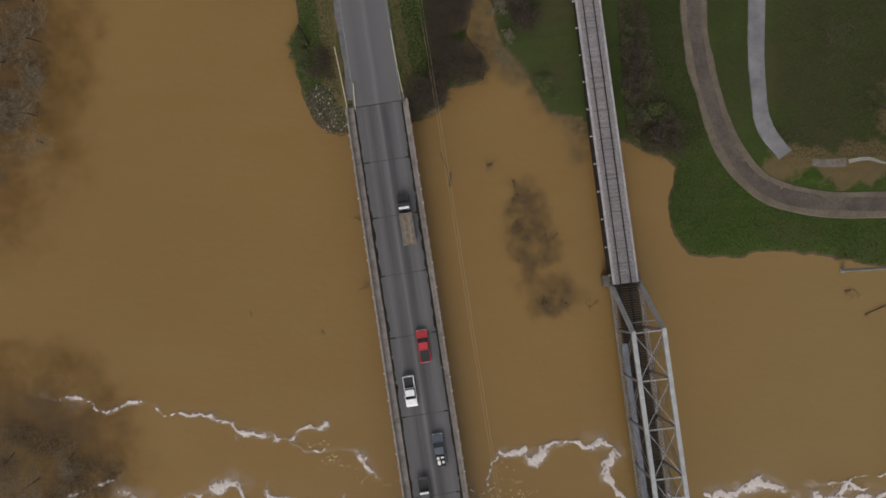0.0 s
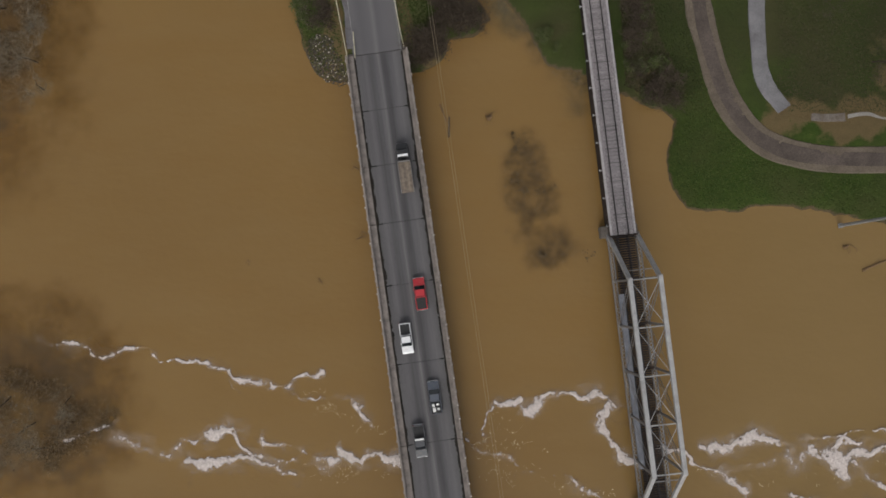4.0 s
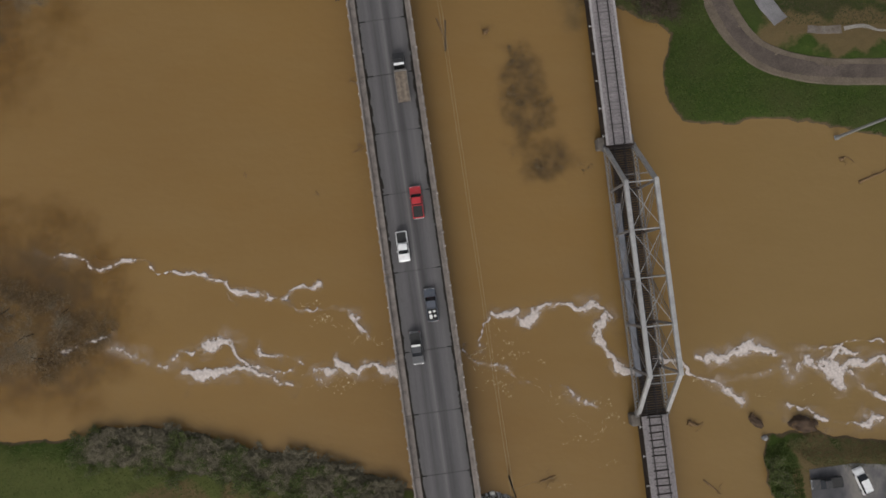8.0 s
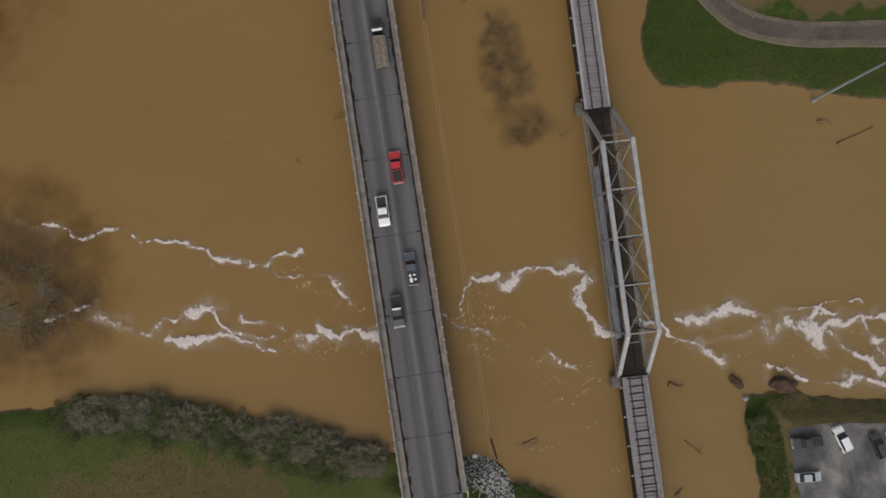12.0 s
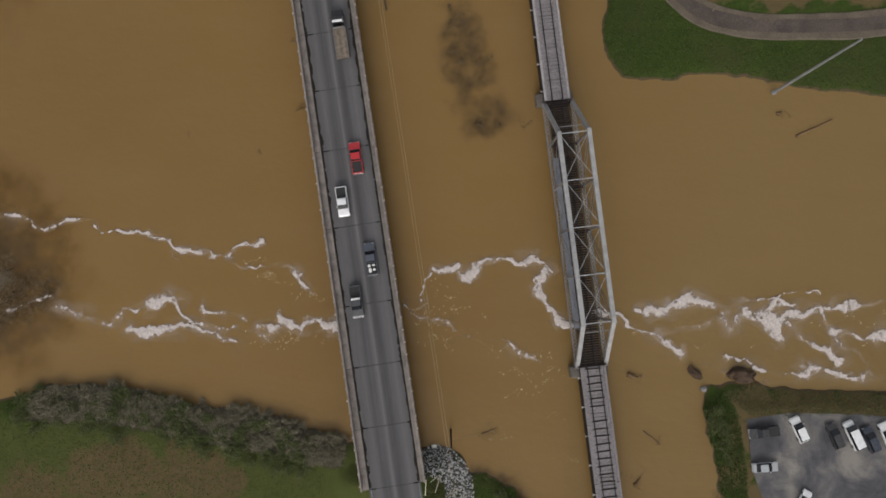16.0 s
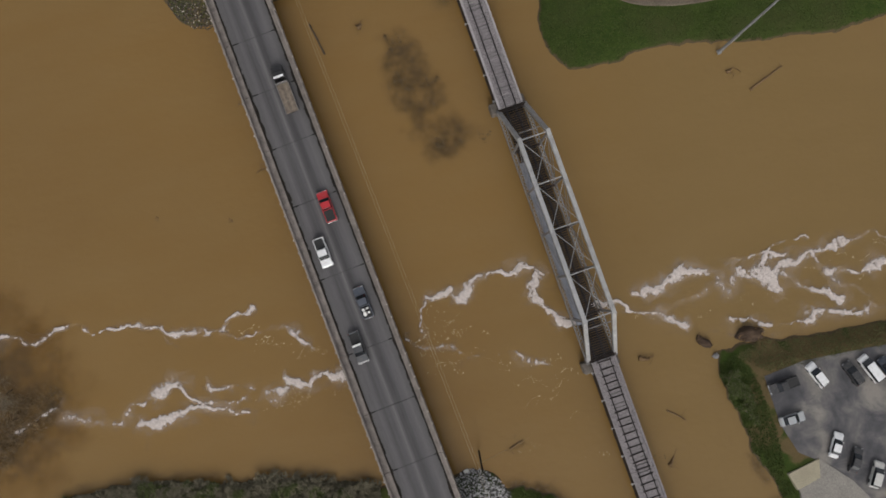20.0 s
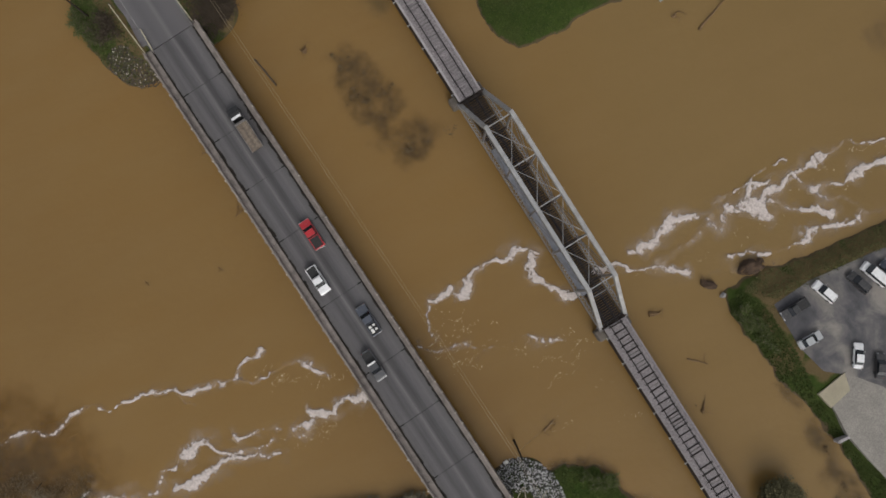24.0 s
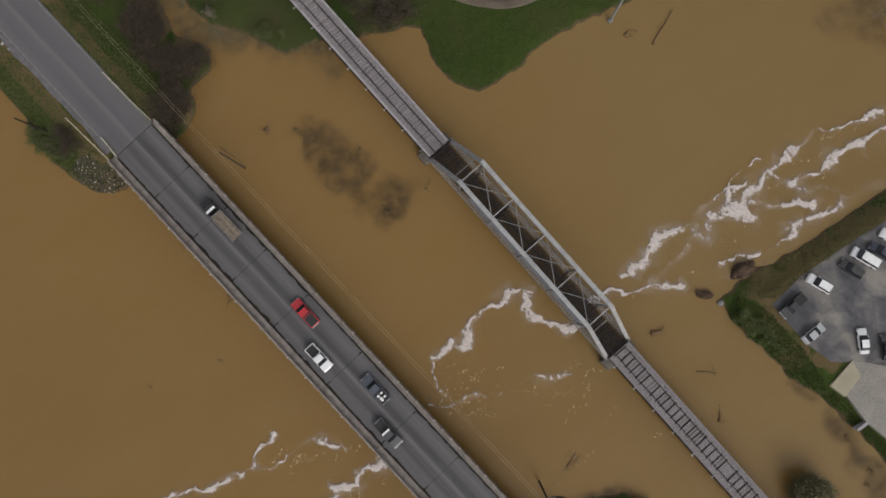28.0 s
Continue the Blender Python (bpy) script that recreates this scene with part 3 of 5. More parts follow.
STONE_PALE = two_tone("pale_riprap_stone", (0.33, 0.32, 0.315), (0.21, 0.20, 0.20), 2.0, 12.0, 0.95, bump=0.8, spread=0.4)
BARK = two_tone("wet_brown_bark", (0.060, 0.044, 0.032), (0.035, 0.027, 0.020), 2.0, 15.0, 0.95)
TWIG = two_tone("grey_brown_twigs", (0.185, 0.160, 0.118), (0.125, 0.106, 0.078), 1.0, 9.0, 0.95)
TWIG_DARK = two_tone("dark_wet_twigs", (0.075, 0.057, 0.041), (0.045, 0.035, 0.027), 1.0, 9.0, 0.95)
DRIFTWOOD = two_tone("soaked_driftwood", (0.175, 0.110, 0.055), (0.115, 0.074, 0.039), 2.0, 12.0, 0.9)
SILT_TWIG = two_tone("silt_coated_twigs", (0.185, 0.128, 0.066), (0.135, 0.095, 0.050), 1.0, 9.0, 0.95)
POLE_WOOD = two_tone("dark_pole_timber", (0.018, 0.014, 0.011), (0.030, 0.023, 0.018), 2.0, 12.0, 0.9)
GALVANISED = two_tone("galvanised_steel", (0.25, 0.255, 0.26), (0.19, 0.195, 0.20), 1.0, 10.0, 0.6, 0.3)
WIRE = two_tone("weathered_bare_wire", (0.38, 0.31, 0.21), (0.31, 0.25, 0.17), 2.0, 10.0, 0.6, 0.1)
RUBBER = two_tone("black_rubber", (0.018, 0.018, 0.018), (0.028, 0.027, 0.026), 3.0, 20.0, 0.85)
LAMP_GLASS = two_tone("clear_lamp_glass", (0.5, 0.5, 0.5), (0.4, 0.4, 0.4), 3.0, 20.0, 0.15)
TAIL_LAMP = two_tone("red_lamp_glass", (0.20, 0.012, 0.01), (0.14, 0.01, 0.008), 3.0, 20.0, 0.2)
CHROME = two_tone("dull_chrome", (0.5, 0.5, 0.5), (0.4, 0.4, 0.4), 3.0, 20.0, 0.25, 0.9)
k = Mat("dark_car_glass", 0.08)
GLASS = k.done((0.012, 0.014, 0.017))
LINE_WHITE = two_tone("faded_white_line_paint", (0.21, 0.20, 0.195), (0.12, 0.115, 0.115), 1.2, 9.0, 0.8)


def paint(name, c, rough=0.3):
    k = Mat(name, rough)
    k.p.inputs["Coat Weight"].default_value = 0.6
    dirt = k.noise(2.2, 5.0, 0.65)
    return k.done(k.mix(k.ramp(dirt, ((0.45, 0.0), (0.8, 0.35))), c, (0.17, 0.14, 0.11)))


def leaf(name, a, b):
    k = Mat(name, 0.9)
    k.p.inputs["Specular IOR Level"].default_value = 0.1
    return k.done(k.mix(k.island(), a, b))


LEAF_SILT = leaf("silt_coated_leaves", (0.130, 0.092, 0.048), (0.082, 0.060, 0.034))
LEAF_OLIVE = leaf("olive_leaves", (0.118, 0.108, 0.058), (0.098, 0.088, 0.048))
LEAF_GREEN = leaf("dark_green_leaves", (0.042, 0.062, 0.018), (0.088, 0.102, 0.034))
LEAF_GREY = leaf("dead_grey_leaves", (0.180, 0.156, 0.112), (0.118, 0.108, 0.068))
LEAF_THICKET = leaf("drowned_grey_leaves", (0.150, 0.112, 0.070), (0.110, 0.084, 0.054))
GRASS_BRIGHT = leaf("coarse_grass_blades", (0.044, 0.060, 0.019), (0.100, 0.098, 0.038))
LEAF_RUST = leaf("dead_brown_leaves", (0.082, 0.063, 0.043), (0.045, 0.036, 0.026))
GRASS = leaf("grass_blades", (0.026, 0.048, 0.011), (0.070, 0.080, 0.024))
GRASS_DARK = leaf("dull_grass_blades", (0.030, 0.042, 0.013), (0.046, 0.050, 0.020))
GRASS_FIELD = leaf("field_grass_blades", (0.046, 0.062, 0.018), (0.092, 0.094, 0.032))

# foam: dense clots and a thin veil, both as thick as their density says
k = Mat("river_foam", 0.7)
fn = k.noise(3.5, 4.0, 0.6)
k.t.links.new(k.ramp(k.math("ADD", k.attr("thickness_map"), k.math("MULTIPLY", k.math("SUBTRACT", k.noise(6.0, 3.0, 0.6), 0.5), 0.5)), ((0.1, 0.0), (0.75, 0.95))), k.p.inputs["Alpha"])
FOAM = k.done(k.mix(k.ramp(fn, ((0.3, 0.0), (0.7, 1.0))), (0.37, 0.31, 0.275), (0.66, 0.59, 0.555)), fn, 0.6, 0.06)

k = Mat("thin_foam_veil", 0.6)
k.t.links.new(k.math("MULTIPLY", k.attr("thickness_map"), k.ramp(k.noise(1.8, 5.0, 0.65), ((0.3, 0.08), (0.7, 0.5)))), k.p.inputs["Alpha"])
FOAM_VEIL = k.done((0.44, 0.34, 0.255))


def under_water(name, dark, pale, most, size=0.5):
    """A sheet for brush, silt or a tint close under the skin of the water, seen dimly through it."""
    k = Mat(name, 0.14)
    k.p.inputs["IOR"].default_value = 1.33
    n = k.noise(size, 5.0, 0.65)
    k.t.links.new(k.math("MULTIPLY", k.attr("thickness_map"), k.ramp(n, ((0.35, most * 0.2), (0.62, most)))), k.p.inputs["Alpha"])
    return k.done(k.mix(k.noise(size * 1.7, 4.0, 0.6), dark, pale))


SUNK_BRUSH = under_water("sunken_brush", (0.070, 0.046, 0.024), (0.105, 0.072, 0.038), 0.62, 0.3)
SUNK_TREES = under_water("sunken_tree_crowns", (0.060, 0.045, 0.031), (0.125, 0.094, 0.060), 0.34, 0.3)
RUSTY_TINT = under_water("rusty_tinted_water", (0.150, 0.078, 0.022), (0.165, 0.090, 0.028), 0.6, 0.12)
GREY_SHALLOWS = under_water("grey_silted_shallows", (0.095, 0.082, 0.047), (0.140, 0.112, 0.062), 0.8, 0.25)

# ---- roads behind the abutments ----


def ground_at(x, y):
    if not (gx[0] < x < gx[-1] and gy[0] < y < gy[-1]):
        return 0.0
    i, j = int(np.searchsorted(gx, x)) - 1, int(np.searchsorted(gy, y)) - 1
    u, v = (x - gx[i]) / (gx[i + 1] - gx[i]), (y - gy[j]) / (gy[j + 1] - gy[j])
    low, high = GZ[j, i] * (1 - u) + GZ[j, i + 1] * u, GZ[j + 1, i] * (1 - u) + GZ[j + 1, i + 1] * u
    return float(low * (1 - v) + high * v)


def ribbon(name, line, width, lift, material, label, category, kind="structure", flat=None, steps=10):
    """A strip laid over the ground along a line, with a thin side all round."""
    pts = [Vector((*p, 0)) for p in line]
    fine = []
    for i in range(len(pts) - 1):
        p0, p1, p2, p3 = pts[max(i - 1, 0)], pts[i], pts[i + 1], pts[min(i + 2, len(pts) - 1)]
        for j in range(steps):
            t = j / steps
            fine.append(0.5 * (2 * p1 + (p2 - p0) * t + (2 * p0 - 5 * p1 + 4 * p2 - p3) * t * t + (3 * p1 - p0 - 3 * p2 + p3) * t ** 3))
    fine.append(pts[-1])
    verts, faces, cols = [], [], 5
    for i, p in enumerate(fine):
        d = (fine[min(i + 1, len(fine) - 1)] - fine[max(i - 1, 0)]).normalized()
        n = Vector((-d.y, d.x, 0))
        for c in range(cols):
            s = (-0.5, -0.46, 0.0, 0.46, 0.5)[c] * (width + 0.5 * noise.noise((i * 0.13, 7.0 * (c > 2), width)) + 0.12 * noise.noise((i * 0.6, 7.0 * (c > 2), width)))
            q = p + n * s
            z = flat if flat is not None else max(ground_at(q.x, q.y), ground_at(p.x, p.y)) + lift + 0.07
            verts.append((q.x, q.y, z - (0.2 if c in (0, cols - 1) and flat is None else 0)))
        if i:
            a = (i - 1) * cols
            faces += [(a + c, a + c + 1, a + cols + c + 1, a + cols + c) for c in range(cols - 1)]
    me = raw_mesh(name, verts, faces)
    return solid(name, me, material, label, category, kind=kind)


for name, y0, y1 in (("road_north", 43.86, 420.0), ("road_south", -41.86, -400.0)):
    bm = bmesh.new()
    bm_box(bm, (7.6, abs(y1 - y0), 0.3), (0, (y0 + y1) / 2, DECK - 0.15))
    solid(name, bm, NORTH_ASPHALT if y0 > 0 else ASPHALT, "grey two-lane asphalt road with worn wheel paths", "road", kind="structure", m=ROAD)
    for sx in (-3.62, 3.62):
        bm = bmesh.new()
        bm_box(bm, (0.12, abs(y1 - y0), 0.01), (sx * 0.97, (y0 + y1) / 2, DECK + 0.006))
        solid("edge_line", bm, LINE_WHITE, "faded white edge line on the asphalt", "road marking", "edge lines", kind="structure", m=ROAD)

shoulder = [ROAD @ Vector((-4.05 - 0.12 * math.sin(y * 0.21), y, 0)) for y in range(45, 110, 5)]
ribbon("road_shoulder", [(p.x, p.y) for p in shoulder], 0.85, 0.0, SHOULDER, "pale worn asphalt shoulder with a crumbling edge", "road", flat=DECK + 0.004)
ribbon("gravel_track", [(37.5, 95), (38.2, 80), (38.7, 66.8), (39.2, 59.6), (40.5, 53.3), (43.6, 43.8), (48.5, 37.6), (56.5, 35.0), (67.8, 34.7), (80, 35.5), (110, 39), (200, 46)], 4.3, 0.05, GRAVEL_TRACK, "curving brown gravel track through the grass", "track")
ribbon("track_wheel_path", [(37.5, 95), (38.2, 80), (38.7, 66.8), (39.2, 59.6), (40.5, 53.3), (43.6, 43.8), (48.5, 37.6), (56.5, 35.0), (67.8, 34.7), (80, 35.5), (110, 39), (200, 46)], 2.3, 0.075, RUT, "darker driven middle of the gravel track", "track")
ribbon("paved_path", [(49.5, 95), (49.0, 80), (48.6, 66.8), (48.4, 53.3), (49.3, 47.0), (52.3, 42.3)], 2.6, 0.06, PAVED, "pale grey paved path ending at the bank", "path")

ribbon("broken_pavement", [(56.4, 41.2), (59.0, 41.0), (61.6, 41.2)], 1.2, 0.05, SILTED, "broken pale pavement washed with silt", "path", steps=3)
ribbon("pale_wrack_line", [(62.0, 41.2), (65.0, 41.7), (68.0, 41.0), (72.0, 41.6), (78.0, 41.2), (86.0, 42.0)], 0.5, 0.08, APRON, "pale line of washed-up debris", "debris", steps=4)

# ---- small builders ----


def lattice_noise(px, py, size, seed):
    rng = np.random.RandomState(seed)
    tab = rng.rand(256, 256)
    u, v = px / size, py / size
    iu, iv = np.floor(u).astype(int), np.floor(v).astype(int)
    fu, fv = u - iu, v - iv
    fu, fv = fu * fu * (3 - 2 * fu), fv * fv * (3 - 2 * fv)
    g = lambda a, b: tab[a % 256, b % 256]
    return (g(iu, iv) * (1 - fu) + g(iu + 1, iv) * fu) * (1 - fv) + (g(iu, iv + 1) * (1 - fu) + g(iu + 1, iv + 1) * fu) * fv


def line_distance(px, py, line):
    best = np.full(px.shape, 1e9)
    for (x0, y0), (x1, y1) in zip(line, line[1:]):
        dx, dy = x1 - x0, y1 - y0
        s = np.clip(((px - x0) * dx + (py - y0) * dy) / (dx * dx + dy * dy), 0, 1)
        best = np.minimum(best, np.hypot(px - x0 - s * dx, py - y0 - s * dy))
    return best


def soft_sheet(name, X, Y, dens, z, seed=7):
    """A thin sheet where dens is over nought; dens stays with its points and sets how thick the sheet looks."""
    step = X[0, 1] - X[0, 0]
    jit = np.random.RandomState(seed).uniform(-0.25, 0.25, (*X.shape, 2)) * step
    keep = np.maximum(np.maximum(dens[:-1, :-1], dens[1:, :-1]), np.maximum(dens[:-1, 1:], dens[1:, 1:])) > 0.01
    if not keep.any():
        return None
    ids = np.arange(X.size).reshape(X.shape)
    quads = np.stack([ids[:-1, :-1], ids[:-1, 1:], ids[1:, 1:], ids[1:, :-1]], -1)[keep]
    used, faces = np.unique(quads, return_inverse=True)
    zz = np.broadcast_to(z, X.shape)
    verts = np.stack([X + jit[..., 0], Y + jit[..., 1], zz], -1).reshape(-1, 3)[used]
    me = raw_mesh(name, verts.tolist(), faces.reshape(-1, 4).tolist())
    me.attributes.new("thickness_map", "FLOAT", "POINT").data.foreach_set("value", np.clip(dens, 0, 1).reshape(-1)[used].astype(np.float32))
    for f in me.polygons:
        f.use_smooth = True
    return me


FOAM_COUNT = [0]


def foam(line, width, amount, seed, label="streak of beige-white foam drifting on the brown water"):
    """A rope of foam along a line: dense clots that swell and thin out, and a soft veil round them."""
    step = 0.14
    xs, ys = [p[0] for p in line], [p[1] for p in line]
    X, Y = np.meshgrid(np.arange(min(xs) - 4, max(xs) + 4, step), np.arange(min(ys) - 4, max(ys) + 4, step))
    wx = X + 1.5 * (lattice_noise(X, Y, 2.4, seed) - 0.5) + 0.55 * (lattice_noise(X, Y, 0.8, seed + 1) - 0.5)
    wy = Y + 1.5 * (lattice_noise(X, Y, 2.4, seed + 2) - 0.5) + 0.55 * (lattice_noise(X, Y, 0.8, seed + 3) - 0.5)
    d = line_distance(wx, wy, line)
    swell = 0.3 + 1.15 * lattice_noise(X, Y, 3.2, seed + 4) ** 1.3
    ridge = 1 - np.abs(2 * lattice_noise(wx, wy, 0.9, seed + 5) - 1)
    fine = lattice_noise(X, Y, 0.3, seed + 6)
    wisp = 1 - np.abs(2 * lattice_noise(wx * 0.6, wy, 1.7, seed + 7) - 1)
    patch = lattice_noise(X, Y, 4.0, seed + 8) - 0.5
    core = 1.35 * (amount - 0.37) + 1.5 * patch - d / (0.66 * width * swell) + 0.75 * (ridge - 0.5) + 0.45 * (fine - 0.5)
    haze = amount + 0.04 + 0.6 * patch - d / (1.5 * width * swell) + 0.75 * (wisp - 0.6) + 0.3 * (fine - 0.5)
    FOAM_COUNT[0] += 1
    lift = 0.003 * FOAM_COUNT[0]
    ob = thing("foam_streak", Matrix(), label, "foam", "foam on the river", kind="stuff")
    for nm, dens, z, mat in (("foam_clots", np.clip(core * 1.35, 0, 1), 0.10 + lift + 0.1 * np.clip(core, 0, 1), FOAM), ("foam_veil", np.clip(haze * 1.35, 0, 1) ** 1.5, 0.012 + lift, FOAM_VEIL)):
        me = soft_sheet(nm, X, Y, dens, z, seed)
        if me:
            tagged(part(nm, me, mat, ob), kind="stuff")
    return ob


def tube(verts, faces, a, b, ra, rb, sides=3):
    d = (b - a)
    if d.length < 1e-5:
        return
    y = d.normalized()
    x = y.orthogonal().normalized()
    z = y.cross(x)
    n = len(verts)
    for p, r in ((a, ra), (b, rb)):
        for i in range(sides):
            t = 6.2832 * i / sides
            verts.append(p + (x * math.cos(t) + z * math.sin(t)) * r)
    for i in range(sides):
        j = (i + 1) % sides
        faces.append((n + i, n + j, n + sides + j, n + sides + i))


def grow(rng, base, way, length, radius, depth, out, fork=3, droop=0.0):
    """Branches as a list of (from, to, radius from, radius to, level)."""
    p, w, r = base.copy(), way.normalized(), radius
    bits = 3
    for i in range(bits):
        w = (w + Vector((rng.uniform(-1, 1), rng.uniform(-1, 1), rng.uniform(-0.6, 0.7) - droop)) * 0.22).normalized()
        q = p + w * length / bits
        r2 = r * 0.8
        out.append((p.copy(), q.copy(), r, r2, depth))
        p, r = q, r2
        if depth > 0 and i > 0:
            for f in range(fork if i == bits - 1 else fork - 1):
                side = Vector((rng.uniform(-1, 1), rng.uniform(-1, 1), rng.uniform(-0.25, 0.8))).normalized()
                grow(rng, p, (w * 0.55 + side * 0.85), length * rng.uniform(0.5, 0.75), r * 0.62, depth - 1, out, fork, droop)


def leaf_mesh(rng, places, size):
    verts, faces = [], []
    for p in places:
        x = Vector((rng.uniform(-1, 1), rng.uniform(-1, 1), rng.uniform(-0.5, 0.5))).normalized()
        y = x.cross(Vector((rng.uniform(-0.6, 0.6), rng.uniform(-0.6, 0.6), 1))).normalized()
        s = size * rng.uniform(0.5, 1.4)
        n = len(verts)
        verts += [p - x * s, p + y * s * 0.6, p + x * s, p - y * s * 0.6 - Vector((0, 0, 0.1 * s))]
        faces.append((n, n + 1, n + 2, n + 3))
    return verts, faces


def plant(name, seed, height, stems, depth, radius, leaves, leaf_size, bark, leaf_mat, label, category, group, spread=0.5, fork=3, at=None, twig=None):
    """A bare or leafy tree or shrub: trunk, limbs with twigs, and a crown of small leaves."""
    rng = random.Random(seed)
    out = []
    for s in range(stems):
        a = rng.uniform(0, 6.283)
        off = Vector((math.cos(a), math.sin(a), 0)) * (0 if stems == 1 else rng.uniform(0, 0.25) * height * spread)
        lean = Vector((math.cos(a) * spread * rng.uniform(0.2, 1), math.sin(a) * spread * rng.uniform(0.2, 1), 1))
        grow(rng, off - Vector((0, 0, 0.4)), lean, height * rng.uniform(0.45, 0.6), radius * rng.uniform(0.7, 1.1), depth, out, fork)
    ob = thing(name, at or Matrix(), label, category, group)
    for nm, test in (("trunk", lambda lv: lv == depth), ("branchwork", lambda lv: lv < depth)):
        v, f = [], []
        for a, b, ra, rb, lv in out:
            if test(lv):
                tube(v, f, a, b, max(ra, 0.012), max(rb, 0.010), 6 if lv == depth else 3)
        if f:
            bit = part(nm, raw_mesh(nm, v, f), bark if nm == "trunk" else (twig or bark), ob)
            if nm == "branchwork" or stems > 1:
                tagged(bit, kind="stuff")
    if leaves:
        ends = [b for a, b, ra, rb, lv in out if lv <= 1]
        places = [rng.choice(ends) + Vector((rng.gauss(0, 1), rng.gauss(0, 1), rng.gauss(0, 0.7))) * height * 0.09 for _ in range(leaves)]
        v, f = leaf_mesh(rng, places, leaf_size)
        part("crown", raw_mesh("crown", v, f), leaf_mat, ob)
    return ob


def scatter(kinds, places, low=0.8, high=1.25, sink=0.0, water=False):
    """Plants at the places, the first of each kind moved there and the rest copied."""
    used = set()
    for i, (x, y) in enumerate(places):
        src = kinds[i % len(kinds)]
        s = random.uniform(low, high)
        z = (0.0 if water else max(ground_at(x, y), -0.1)) - sink
        m = pose(x, y, z, random.uniform(-5, 5), random.uniform(-5, 5), random.uniform(0, 360))
        if src.name not in used:
            used.add(src.name)
            src.matrix_basis = m @ Matrix.Diagonal((s, s, s, 1))
        else:
            ob = copy_thing(src, m)
            ob.scale = (s, s, s * random.uniform(0.85, 1.1))


def along(line, count, wide, seed):
    rng = random.Random(seed)
    lens = [math.dist(a, b) for a, b in zip(line, line[1:])]
    out = []
    for i in range(count):
        t = rng.uniform(0, sum(lens))
        for (a, b), l in zip(zip(line, line[1:]), lens):
            if t <= l:
                dx, dy = (b[0] - a[0]) / l, (b[1] - a[1]) / l
                o = rng.uniform(-wide, wide)
                out.append((a[0] + dx * t - dy * o, a[1] + dy * t + dx * o))
                break
            t -= l
    return out


def within(poly, count, seed):
    rng = np.random.RandomState(seed)
    xs, ys = [p[0] for p in poly], [p[1] for p in poly]
    out = []
    while len(out) < count:
        x, y = rng.uniform(min(xs), max(xs), count * 2), rng.uniform(min(ys), max(ys), count * 2)
        ok = signed_distance(x, y, poly) > 0
        out += [(float(p), float(q)) for p, q in zip(x[ok], y[ok])]
    return out[:count]


def stone_mesh(seed, size=1.0):
    rng = random.Random(seed)
    bm = bmesh.new()
    bmesh.ops.create_icosphere(bm, subdivisions=1, radius=0.5 * size)
    for v in bm.verts:
        v.co *= rng.uniform(0.72, 1.2)
        v.co.z *= 0.7
    return bm_done(bm, "stone")


# ---- vehicles ----


def profile_body(bm, outline, half, inset):
    """A body from a side outline (y along, z up), narrowed towards the top."""
    top = max(z for _, z in outline)
    lo = min(z for _, z in outline)
    left, right = [], []
    for y, z in outline:
        w = half - inset * (z - lo) / (top - lo)
        left.append(bm.verts.new((-w, y, z)))
        right.append(bm.verts.new((w, y, z)))
    n = len(outline)
    bm.faces.new(left)
    bm.faces.new(right[::-1])
    for i in range(n):
        j = (i + 1) % n
        bm.faces.new((left[j], left[i], right[i], right[j]))
    bmesh.ops.recalc_face_normals(bm, faces=bm.faces)
    bmesh.ops.bevel(bm, geom=bm.edges[:], offset=0.06, segments=2, affect="EDGES")


def wheel_mesh(r, w):
    bm = bmesh.new()
    bmesh.ops.create_cone(bm, cap_ends=True, segments=18, radius1=r, radius2=r, depth=w, matrix=Matrix.Rotation(radians(90), 4, "Y"))
    bmesh.ops.bevel(bm, geom=[e for e in bm.edges if len(e.link_faces) == 2 and e.calc_face_angle(0) > 1], offset=0.04, segments=1, affect="EDGES")
    return bm_done(bm, "wheel")


